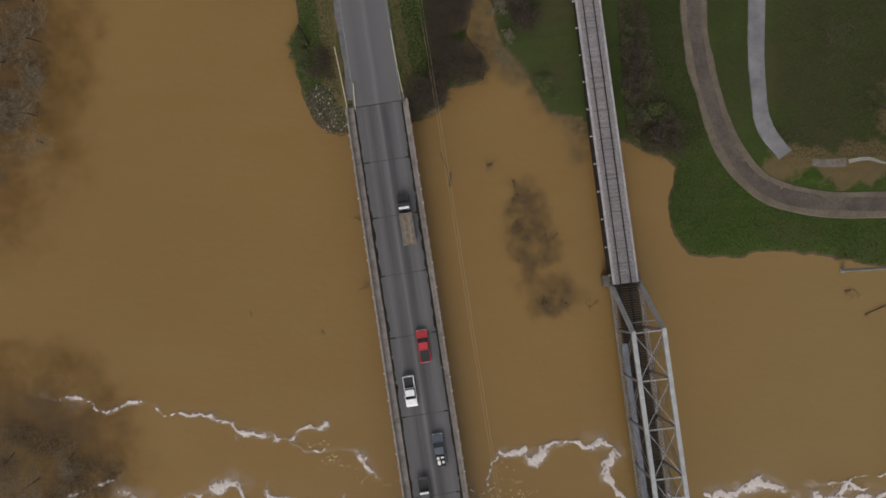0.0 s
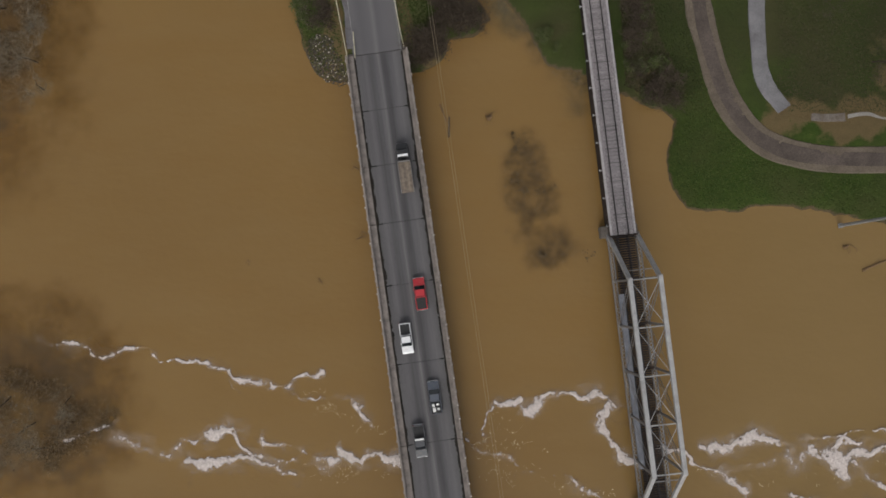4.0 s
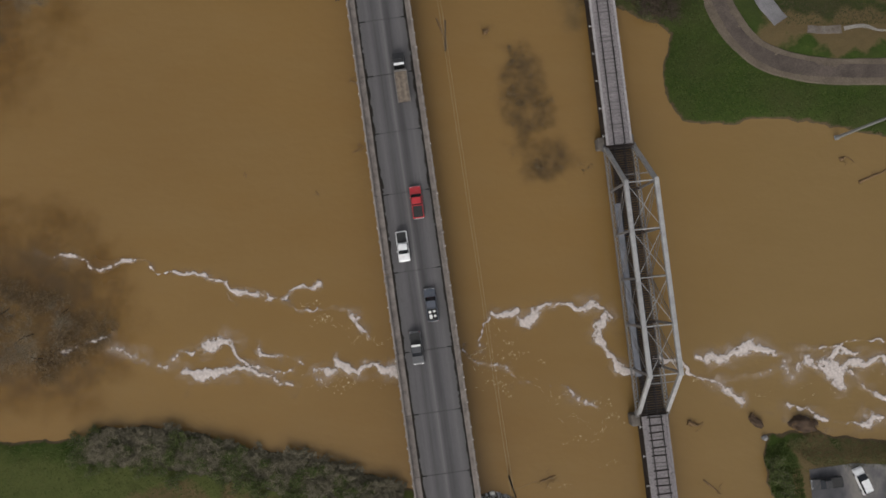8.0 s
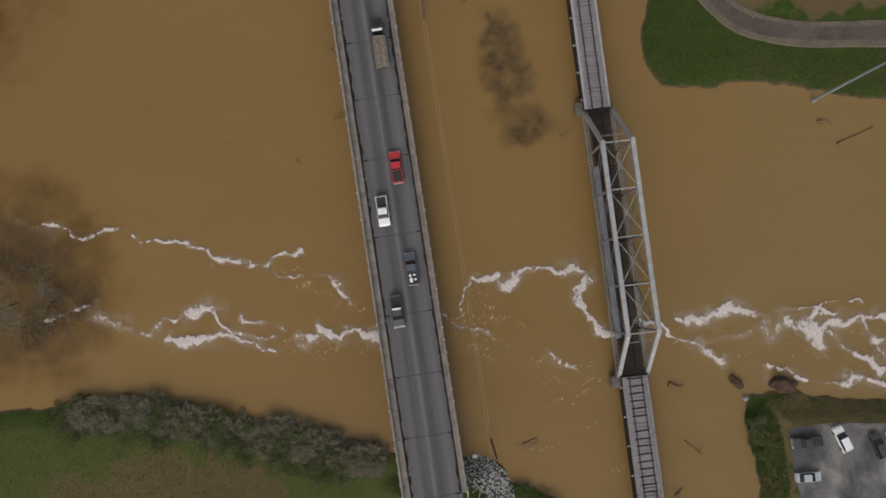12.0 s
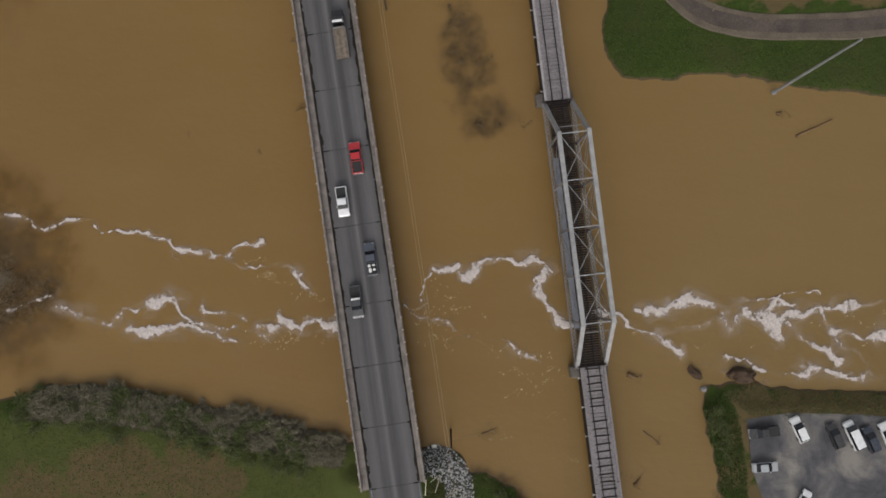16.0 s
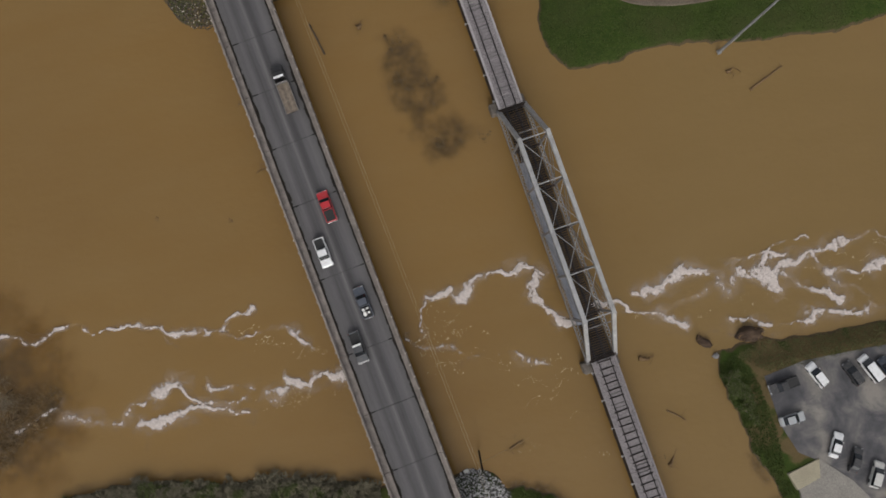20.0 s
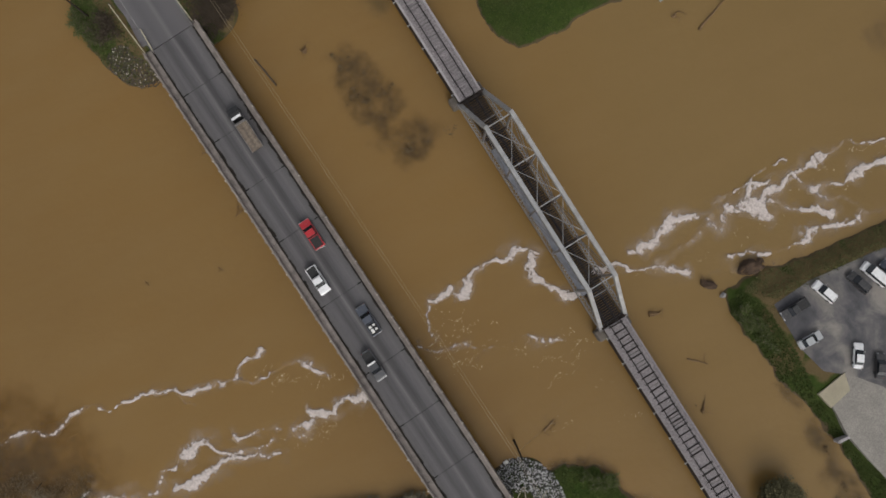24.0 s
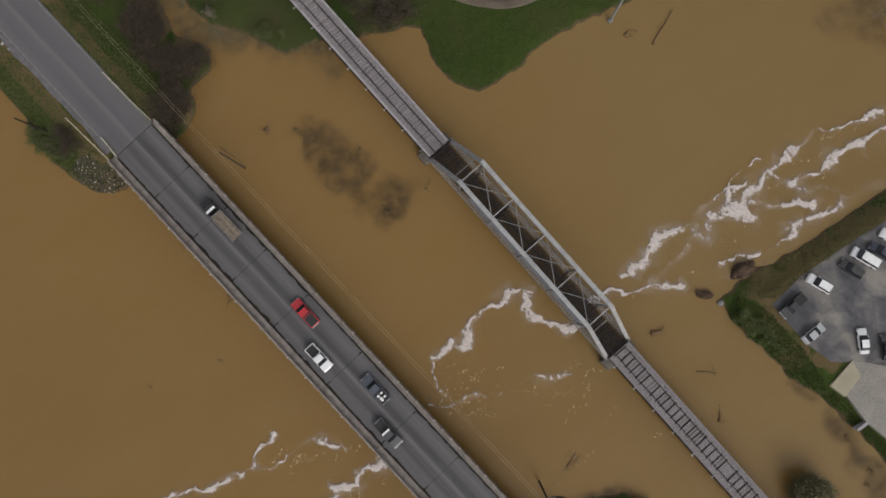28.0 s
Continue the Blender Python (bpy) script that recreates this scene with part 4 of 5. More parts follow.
def vehicle(name, m, style, colour, label, category, group=""):
    """A car, pickup or van whose nose points along +y."""
    ob = thing(name, m, label, category, group)
    long_, half = {"car": (4.6, 0.9), "suv": (4.8, 0.95), "pickup": (5.6, 0.98), "van": (5.4, 1.0)}[style]
    f, r = long_ / 2, -long_ / 2
    mat = paint(name + "_paint", colour)
    bm = bmesh.new()
    belt = {"car": 0.86, "suv": 1.0, "pickup": 1.02, "van": 1.0}[style]
    profile_body(bm, [(r, 0.35), (r + 0.02, belt - 0.12), (r + 0.15, belt), (f * 0.42, belt), (f - 0.25, belt - 0.16), (f, belt - 0.3), (f, 0.35)], half, 0.06)
    body = part("body", bm, mat, ob)
    if style == "pickup":
        glass = [(-0.55, belt), (-0.42, 1.68), (0.75, 1.70), (1.45, belt)]
        roof = ((1.5, 1.15, 0.06), (0, 0.17, 1.715))
    elif style == "van":
        glass = [(r + 0.15, belt), (r + 0.25, 1.85), (1.2, 1.88), (1.95, belt)]
        roof = ((1.62, 3.5, 0.07), (0, -0.55, 1.89))
    elif style == "suv":
        glass = [(r + 0.2, belt), (r + 0.45, 1.62), (0.55, 1.66), (1.35, belt)]
        roof = ((1.45, 2.3, 0.06), (0, -0.72, 1.665))
    else:
        glass = [(r + 0.55, belt), (r + 1.2, 1.38), (0.3, 1.42), (1.2, belt)]
        roof = ((1.36, 1.45, 0.05), (0, -0.4, 1.425))
    bm = bmesh.new()
    profile_body(bm, glass, half - 0.1, 0.18)
    part("cabin_glass", bm, GLASS, ob, "dark glass cabin sides")
    part("roof", block(roof[0], 0.03, roof[1]), mat, ob)
    if style == "pickup":
        part("cargo_bed", block((1.6, 1.95, 0.05), 0.01, (0, r + 1.15, belt + 0.005)), RUBBER, ob, "dark open cargo bed")
        for sx in (-1, 1):
            part("bed_rail", block((0.12, 2.05, 0.12), 0.02, (sx * 0.86, r + 1.15, belt + 0.03)), mat, ob)
        part("tailgate", block((1.75, 0.1, 0.12), 0.02, (0, r + 0.1, belt + 0.03)), mat, ob)
    wm = wheel_mesh(0.34 if style == "car" else 0.39, 0.22)
    hub = block((0.03, 0.3, 0.3), 0.05)
    for sx in (-1, 1):
        for y in (f - 0.85, r + 0.9):
            w = part("wheel", wm, RUBBER, ob, m=pose(sx * (half - 0.1), y, 0.36))
            part("hub_cap", hub, CHROME, w, "dull metal hub cap", m=pose(sx * 0.11, 0, 0))
        part("headlight", block((0.36, 0.08, 0.14), 0.02, (sx * (half - 0.28), f - 0.03, belt - 0.34)), LAMP_GLASS, ob, "clear headlight")
        part("tail_light", block((0.22, 0.06, 0.2), 0.02, (sx * (half - 0.2), r + 0.01, belt - 0.25)), TAIL_LAMP, ob, "red tail light")
        part("wing_mirror", block((0.2, 0.1, 0.13), 0.02, (sx * (half + 0.06), 0.85, belt + 0.08)), mat, ob)
    for y in (f + 0.04, r - 0.04):
        part("bumper", block((half * 1.85, 0.14, 0.2), 0.04, (0, y, 0.45)), CHROME if style == "pickup" else mat, ob)
    return ob


# ---- the car park ----
lot_z = 1.4


def slab(name, corners, z0, z1, material, label, category, kind=""):
    bm = bmesh.new()
    lower = [bm.verts.new((x, y, z0)) for x, y in corners]
    upper = [bm.verts.new((x, y, z1)) for x, y in corners]
    bm.faces.new(upper)
    n = len(corners)
    for i in range(n):
        bm.faces.new((lower[i], lower[(i + 1) % n], upper[(i + 1) % n], upper[i]))
    bmesh.ops.recalc_face_normals(bm, faces=bm.faces)
    return solid(name, bm, material, label, category, kind=kind)


slab("car_park", [(55.2, -25.6), (61.5, -24.6), (72, -24.8), (95, -26.5), (120, -28), (120, -70), (78, -66), (64.2, -43.4), (60, -39.4), (57.4, -37.6), (55.8, -33)], 1.0, lot_z + 0.06, LOT, "patched grey asphalt car park beside the river", "car park", "structure")
slab("concrete_apron", [(55.3, -40.4), (60.2, -39.2), (64.3, -43.3), (76, -62), (72, -82), (62, -70), (58.7, -56), (57.5, -52), (56.3, -47.5), (56.2, -42.9)], 0.1, lot_z + 0.16, APRON, "pale concrete apron next to the car park", "pavement", "structure")
slab("loading_pad", [(55.1, -40.3), (60.1, -39.1), (59.6, -41.8), (55.9, -42.9)], 0.1, lot_z + 0.22, two_tone("cream_concrete", (0.33, 0.295, 0.21), (0.27, 0.24, 0.175), 0.6, 8.0, 0.9), "cream concrete pad at the apron's corner", "pavement", "structure")
Z = lot_z + 0.06
WHITE, SILVER, BLACK, NAVY, PALE = (0.72, 0.72, 0.72), (0.36, 0.37, 0.38), (0.022, 0.022, 0.024), (0.02, 0.028, 0.045), (0.5, 0.49, 0.46)
for x, y, turn, style, colour, words in (
    (57.5, -27.4, 97, "pickup", BLACK, "black pickup truck parked at the lot's edge"),
    (62.7, -27.0, 24, "suv", WHITE, "white sport utility car parked by the grass"),
    (68.0, -27.9, 22, "suv", BLACK, "black sport utility car parked in a row"),
    (70.7, -27.8, 24, "van", WHITE, "white van parked in a row"),
    (73.3, -28.4, 22, "suv", NAVY, "dark blue sport utility car parked in a row"),
    (75.9, -28.0, 22, "pickup", WHITE, "white pickup truck parked in a row"),
    (78.7, -28.6, 20, "car", SILVER, "silver car parked in a row"),
    (81.6, -28.9, 20, "suv", BLACK, "black sport utility car parked in a row"),
    (57.5, -32.5, -86, "car", SILVER, "silver car parked at the lot's edge"),
    (62.9, -37.6, -30, "car", WHITE, "white car parked beside the concrete apron"),
    (65.2, -40.3, -30, "car", BLACK, "black car parked beside the concrete apron"),
    (67.6, -43.0, -30, "suv", PALE, "pale grey sport utility car parked beside the apron"),
    (70.0, -45.9, -30, "car", SILVER, "silver car parked beside the concrete apron"),
):
    vehicle("parked_" + {"car": "car", "suv": "suv", "van": "van", "pickup": "pickup_truck"}[style], pose(x, y, Z, 0, 0, turn) @ Matrix.Diagonal((0.8, 0.8, 0.8, 1)), style, colour, words, "car" if style in ("car", "suv") else ("van" if style == "van" else "pickup truck"), "vehicles in the car park")

solid("retaining_wall", block((2.3, 0.45, 1.3), 0.04, (55.7, -47.9, 0.9)), PALE_CURB, "short pale concrete wall across the grass strip", "wall", kind="structure")

# ---- vehicles on the bridge ----


def on_road(side, along_, turn=0):
    return ROAD @ pose(side, along_, DECK + 0.002, 0, 0, turn)


vehicle("red_pickup_truck", on_road(1.35, 6.7) @ Matrix.Diagonal((0.88, 0.85, 0.88, 1)), "pickup", (0.42, 0.012, 0.020), "bright red pickup truck driving across the bridge", "pickup truck")
vehicle("white_pickup_truck", on_road(-1.6, 0.5, 180) @ Matrix.Diagonal((0.88, 0.80, 0.88, 1)), "pickup", WHITE, "white pickup truck with a dark bed on the bridge", "pickup truck")
black_pickup = vehicle("black_pickup_truck", on_road(-1.65, -14.5, 180) @ Matrix.Diagonal((0.88, 0.83, 0.88, 1)), "pickup", (0.045, 0.047, 0.052), "charcoal pickup truck with a black bed on the bridge", "pickup truck")
part("roof_visor", block((1.5, 0.34, 0.07), 0.02, (0, -0.5, 1.72)), paint("visor_white", (0.74, 0.74, 0.72)), black_pickup, "white strip behind the cab")
grey_pickup = vehicle("grey_pickup_truck", on_road(1.35, -8.6) @ Matrix.Diagonal((0.88, 0.85, 0.88, 1)), "pickup", (0.060, 0.070, 0.092), "blue-grey pickup truck with white goods in its bed", "pickup truck")
for gx_, gy_, wide, long_, tall in ((-0.38, -1.15, 0.45, 0.5, 0.4), (0.34, -1.1, 0.5, 0.35, 0.35), (-0.3, -1.95, 0.5, 0.75, 0.3), (0.4, -1.9, 0.4, 0.4, 0.35)):
    part("cargo_bag", block((wide, long_, tall), 0.08, (gx_, gy_, 1.04 + tall / 2)), paint("bag_white", (0.74, 0.73, 0.70), 0.7), grey_pickup, "white bag in the cargo bed")


def flatbed_truck(m):
    ob = thing("flatbed_truck", m, "black truck with a long empty timber flatbed on the bridge", "truck")
    black = paint("truck_black", (0.012, 0.012, 0.013))
    bed = two_tone("worn_bed_planks", (0.20, 0.165, 0.13), (0.12, 0.095, 0.075), 1.5, 10.0, 0.9, spread=0.25)
    bm = bmesh.new()
    profile_body(bm, [(1.2, 0.6), (1.2, 2.5), (2.6, 2.55), (3.0, 1.7), (4.3, 1.5), (4.4, 0.6)], 1.1, 0.12)
    part("cab", bm, black, ob)
    part("windscreen", beam((0, 2.72, 2.42), (0, 3.08, 1.72), 1.8, 0.03, 0.01), GLASS, ob, "dark glass windscreen")
    part("air_deflector", block((1.9, 0.5, 0.12), 0.03, (0, 1.5, 2.62)), paint("truck_white", (0.75, 0.75, 0.75)), ob, "white roof deflector")
    part("chassis", block((0.9, 7.6, 0.3), 0.03, (0, -2.4, 0.85)), RUBBER, ob)
    for i in range(9):
        part("bed_plank", block((0.245, 6.6, 0.09), 0.012, (-1.0 + i * 0.25, -3.0, 1.25)), bed, ob)
    for sx in (-1, 1):
        part("bed_side", block((0.09, 6.7, 0.22), 0.02, (sx * 1.17, -3.0, 1.24)), STEEL_DIM, ob)
        part("exhaust_stack", block((0.14, 0.14, 1.9), 0.03, (sx * 0.98, 1.02, 2.0)), CHROME, ob)
        part("headlight", block((0.3, 0.08, 0.2), 0.03, (sx * 0.75, 4.38, 1.1)), LAMP_GLASS, ob, "clear headlight")
        part("wing_mirror", block((0.3, 0.12, 0.4), 0.03, (sx * 1.32, 2.6, 2.0)), black, ob)
        for y in (3.5, 0.1, -4.2, -5.4):
            part("wheel", wheel_mesh(0.5, 0.35), RUBBER, ob, m=pose(sx * 0.95, y, 0.5))
    part("headboard", block((2.3, 0.12, 0.9), 0.03, (0, 0.4, 1.7)), STEEL_DIM, ob)
    return ob


flatbed_truck(on_road(1.65, 26.2) @ Matrix.Diagonal((0.8, 0.7, 0.8, 1)))

# ---- utility poles and wires ----


def utility_pole(x, y, height, material, label, base=0.17, arms=True):
    z = max(ground_at(x, y), -2.0)
    ob = thing("utility_pole", pose(x, y, z, 0, 0, 8.8), label, "utility pole", "poles along the river crossing")
    bm = bmesh.new()
    bmesh.ops.create_cone(bm, cap_ends=True, segments=12, radius1=base, radius2=base * 0.6, depth=height - z, matrix=Matrix.Translation((0, 0, (height - z) / 2)))
    part("pole", bm, material, ob)
    if arms:
        part("crossarm", block((1.5, 0.12, 0.14), 0.02, (0, 0, height - z - 0.5)), material, ob)
        for sx in (-0.65, 0.65):
            bm = bmesh.new()
            bmesh.ops.create_cone(bm, cap_ends=True, segments=10, radius1=0.06, radius2=0.04, depth=0.2, matrix=Matrix.Translation((sx, 0, height - z - 0.33)))
            part("insulator", bm, LAMP_GLASS, ob, "pale insulator")
    return ob


utility_pole(10.9, -27.6, 11.8, POLE_WOOD, "dark timber utility pole standing in the flood water", arms=False)
utility_pole(0.6, 37.8, 11.8, two_tone("brown_pole_timber", (0.075, 0.055, 0.038), (0.05, 0.037, 0.027), 2.0, 12.0, 0.9), "brown timber utility pole standing in the flood water", arms=False)
utility_pole(-21.6, 60.0, 8.8, POLE_WOOD, "dark timber utility pole on the grassy bank", arms=False)
tall = utility_pole(61.2, 24.5, 22.5, GALVANISED, "tall tapered galvanised steel pole at the water's edge", base=0.25, arms=False)
part("base_flange", block((0.7, 0.7, 0.2), 0.05, (0, 0, 0.9)), GALVANISED, tall)


def wire(a, b, sag, radius=0.014):
    a, b = Vector(a), Vector(b)
    v, f, n = [], [], 24
    pts = [a.lerp(b, i / n) - Vector((0, 0, sag * 4 * (i / n) * (1 - i / n))) for i in range(n + 1)]
    way = (b - a).normalized()
    x = way.orthogonal().normalized()
    y = way.cross(x)
    for i, p in enumerate(pts):
        v += [p + (x * math.cos(1.2566 * j) + y * math.sin(1.2566 * j)) * radius for j in range(5)]
        if i:
            f += [(5 * i - 5 + j, 5 * i - 5 + (j + 1) % 5, 5 * i + (j + 1) % 5, 5 * i + j) for j in range(5)]
    solid("power_line", raw_mesh("power_line", v, f), WIRE, "thin pale power line hung between the poles", "cable", "power lines")


for off in (-0.64, -0.25):
    wire((10.9 + off, -27.5, 11.6), (0.6 + off, 37.9, 11.6), 1.2)
    wire((10.9, -27.6, 7.0), (15.1, -28.2, 0.0), 0.0)
    wire((0.6 + off, 37.9, 11.6), (-11 + off, 112, 12.5), 1.2)
    wire((10.9 + off, -27.5, 11.6), (19 + off, -95, 12.5), 1.2)

# ---- guard rails at the north end of the road bridge ----


RAIL_CREAM = two_tone("weathered_cream_rail", (0.58, 0.53, 0.37), (0.44, 0.40, 0.28), 1.0, 9.0, 0.7, 0.1)


def guard_rail(points, label):
    ob = thing("guard_rail", Matrix(), label, "guard rail", "guard rails")
    for (x0, y0, z0), (x1, y1, z1) in zip(points, points[1:]):
        part("rail_beam", beam((x0, y0, z0), (x1, y1, z1), 0.11, 0.3), RAIL_CREAM, ob)
        n = max(2, int(math.dist((x0, y0), (x1, y1)) / 1.9))
        for i in range(n + 1):
            t = i / n
            x, y, z = x0 + (x1 - x0) * t, y0 + (y1 - y0) * t, z0 + (z1 - z0) * t
            part("rail_post", block((0.15, 0.15, 0.9), 0.015, (x, y, z - 0.3)), TIE_GREY, ob)
    return ob


guard_rail([(-17.0, 58.4, 4.1), (-14.9, 48.8, 4.4)], "cream guard rail leading to the bridge parapet")
guard_rail([(-14.1, 52.7, 4.3), (-13.7, 48.6, 4.4)], "short cream guard rail beside the asphalt")
guard_rail([(7.2, -36.1, 4.2), (7.3, -33.9, 4.3)], "short cream guard rail at the south abutment")
guard_rail([(-8.5, 61.0, 4.3), (-7.4, 55.0, 4.45), (-6.4, 50.4, 4.45)], "galvanised guard rail leading to the bridge parapet")

# ---- riprap ----


def armour(name, dark, pale, share, source):
    """Stone whose pieces are dark or pale by chance; source says what tells them apart."""
    k = Mat(name, 0.95)
    k.p.inputs["Specular IOR Level"].default_value = 0.2
    pick = k.random() if source == "piece" else k.island()
    f = k.noise(9.0, 4.0, 0.7)
    c = k.mix(k.ramp(pick, ((1 - share, 0.0), (1.03 - share, 1.0))), dark, pale)
    c = k.mix(k.ramp(pick, ((0.0, 0.0), (1 - share, 0.22), (1.02 - share, 0.0))), c, [0.5 * u + 0.5 * w for u, w in zip(dark, pale)])
    return k.done(k.mix(0.6, c, k.ramp(f, ((0.25, 0.25), (0.75, 0.8))), "OVERLAY"), f, 0.8, 0.03)


def riprap(poly, low, high, dark, pale, share, seed, label, small=1200):
    """Stones picked one by one, and the small rubble between them joined."""
    ob = thing("riprap", Matrix(), label, "riprap", "stone armour at the abutments")
    rng = random.Random(seed)
    shapes = [stone_mesh(seed + i) for i in range(6)]
    big = armour("riprap_stone", dark, pale, share, "piece")
    for i, (x, y) in enumerate(within(poly, 300, seed)):
        s = rng.uniform(low, high)
        part("stone", shapes[i % 6], big, ob, m=pose(x, y, max(ground_at(x, y), -0.05) + 0.12 * s, rng.uniform(0, 40), rng.uniform(0, 40), rng.uniform(0, 360)) @ Matrix.Diagonal((s * 1.2, s, s, 1)))
    v, f = [], []
    for x, y in within(poly, small, seed + 50):
        s, z, n = rng.uniform(0.09, 0.17), max(ground_at(x, y), -0.05), len(v)
        v += [(x + s * math.cos(1.2566 * j) * rng.uniform(0.7, 1.2), y + s * math.sin(1.2566 * j) * rng.uniform(0.7, 1.2), z - 0.02 + 0.08 * rng.random()) for j in range(5)]
        v.append((x, y, z + s * rng.uniform(0.6, 1.1)))
        f += [(n + j, n + (j + 1) % 5, n + 5) for j in range(5)]
    tagged(part("rubble", raw_mesh("rubble", v, f), armour("riprap_rubble", dark, pale, share, "island"), ob, "small broken stones"), kind="stuff")
    return ob


riprap([(-21.8, 52.8), (-20.1, 53.6), (-18.6, 53.1), (-17.4, 52.0), (-17.1, 50.1), (-16.2, 49.5), (-15.0, 46.0), (-16.6, 45.6), (-18.8, 46.2), (-21, 48.6), (-22, 50.6)], 0.13, 0.3, (0.036, 0.028, 0.021), (0.42, 0.39, 0.34), 0.075, 21, "dark brown riprap with a few pale stones at the abutment's foot")
riprap([(6.0, -30.8), (8.6, -29.7), (10.9, -30.3), (12.9, -32.2), (14.2, -34.5), (14.4, -37.1), (14.2, -38.8), (12.5, -39.8), (10.9, -40.2), (10.1, -38.4), (10.0, -36.2), (9.8, -34.9), (8.5, -33.9), (6.9, -33.6)], 0.2, 0.38, (0.050, 0.047, 0.044), (0.44, 0.43, 0.42), 0.5, 22, "pale and dark grey riprap stones at the abutment's foot", 2400)

# ---- pale poles washed up on the stones ----
POLE_PALE = two_tone("bleached_timber", (0.38, 0.34, 0.25), (0.28, 0.25, 0.18), 2.0, 12.0, 0.85)
for x0, y0, x1, y1 in ((7.9, -34.4, 9.2, -33.6), (9.4, -33.7, 8.6, -36.0), (10.1, -36.8, 12.2, -36.1)):
    z0, z1 = ground_at(x0, y0) + 0.3, ground_at(x1, y1) + 0.3
    solid("bleached_pole", beam((x0, y0, z0), (x1, y1, z1), 0.13, 0.12, 0.03), POLE_PALE, "bleached timber pole washed up on the bank", "pole", "poles washed up on the bank")

# ---- foam on the river ----
foam([(-66, -11.3), (-57, -9.9), (-52.3, -8.0), (-48.9, -6.6)], 1.3, 0.3, 100)
foam([(-50, -9.2), (-47, -10.0), (-41.9, -12.0), (-39.3, -9.8), (-36.5, -9.6)], 1.7, 0.78, 110)
foam([(-39.7, -12.4), (-35.3, -13.2), (-31.4, -12.0), (-27.5, -12.6), (-22.5, -14.8)], 1.6, 0.74, 115)
foam([(-35.5, -9.8), (-34.5, -8.6), (-32.0, -7.6), (-29.7, -10.6), (-27.1, -12.3), (-22.6, -12.7)], 1.7, 0.84, 120)
foam([(-26.7, -9.4), (-22.0, -9.9), (-18.5, -12.4), (-15.9, -12.6)], 1.5, 0.72, 125)
foam([(-15.4, -11.2), (-11.5, -12.1), (-10.4, -10.8), (-8.4, -12.1), (-6.2, -12.0)], 1.35, 0.92, 130)
foam([(-62, 5.4), (-55.2, 4.1), (-51.2, 2.8), (-48.6, 4.4), (-45.1, 4.2)], 1.0, 0.42, 140)
foam([(-44.5, 3.6), (-40, 2.3), (-36, 2.2), (-33.2, 0.6), (-31.4, -2.7)], 0.9, 0.36, 150)
foam([(-35.4, 1.2), (-32.7, 0.7), (-29.6, -0.2), (-25.6, -1.4), (-23.0, -1.8)], 1.1, 0.62, 160)
foam([(-23.4, -1.2), (-21.4, -0.2), (-17.9, 0.9)], 0.8, 0.55, 165)
foam([(-23.0, -1.8), (-20.3, -3.3), (-16, -2.8), (-13.6, -3.4), (-11.4, -5.6), (-9.6, -6.6)], 0.8, 0.5, 170)
foam([(6.2, -9.2), (6.7, -5.3), (8.4, -3.2), (12.4, -3.4)], 1.2, 0.55, 180)
foam([(13.4, -4.4), (14.7, -2.6), (16.5, -1.4), (18.9, -2.2), (22.4, -2.0), (25.8, -3.1), (26.4, -3.6)], 1.5, 0.82, 190)
foam([(25.8, -3.3), (24.5, -5.7), (25.6, -9.0), (28.4, -11.7), (30.6, -11.4)], 1.5, 0.78, 200)
foam([(3.6, -8.2), (6.4, -10.4), (9.9, -11.6), (12.4, -13.7)], 1.3, 0.6, 300)
foam([(12.4, -13.7), (15.8, -13.2), (19.3, -14.5), (24, -17)], 1.8, 0.22, 210)
foam([(33.4, -10.2), (37.1, -10.4), (40.1, -11.7), (42.6, -13.0), (45.4, -15.4)], 1.5, 0.84, 220)
foam([(38.6, -9.4), (41.4, -8.9), (44.4, -8.7), (47.5, -7.4), (50.5, -8.8), (52.0, -10.6)], 1.6, 0.88, 230)
foam([(52.0, -10.6), (53.4, -12.1), (55.8, -10.2), (57.8, -9.9), (60.4, -12.0)], 1.8, 0.85, 240)
foam([(60.8, -11.2), (64.7, -9.9), (67.3, -9.3), (68.4, -11.2), (69.4, -12.9)], 1.7, 0.84, 245)
foam([(69.2, -12.7), (71.4, -15.6), (74.8, -17.0)], 1.3, 0.7, 250)
foam([(69.4, -12.9), (73.2, -13.6), (76.7, -12.6), (84, -13.6), (92, -12.5)], 1.5, 0.72, 260)
foam([(66.2, -9.8), (70.6, -9.0), (74.3, -8.4), (77.6, -8.2), (82, -9.6), (88, -11.6)], 1.3, 0.72, 270)
foam([(53.6, -8.0), (57.0, -8.2), (62.2, -6.3), (67.3, -6.9)], 0.9, 0.4, 275)
foam([(52.6, -17.0), (55.1, -16.8), (58.4, -18.9)], 1.4, 0.65, 280)
foam([(60, -19.4), (66, -18.5), (73.0, -19.4), (80, -20.4), (86, -21)], 1.8, 0.5, 285)
foam([(52.0, -10.2), (49.2, -12.6), (46.6, -12.0), (44.0, -12.8)], 1.2, 0.7, 310)
foam([(57.8, -10.2), (60.9, -8.0), (63.6, -8.8)], 1.2, 0.66, 320)
foam([(62.0, -11.6), (65.2, -13.9), (68.0, -15.0), (70.5, -17.2)], 1.2, 0.6, 330)
foam([(46.5, -16.6), (49.5, -18.0), (53, -18.9), (60, -20.2)], 1.6, 0.2, 290)


FLECK = two_tone("cream_foam_bubbles", (0.78, 0.68, 0.48), (0.60, 0.52, 0.37), 3.0, 12.0, 0.7)


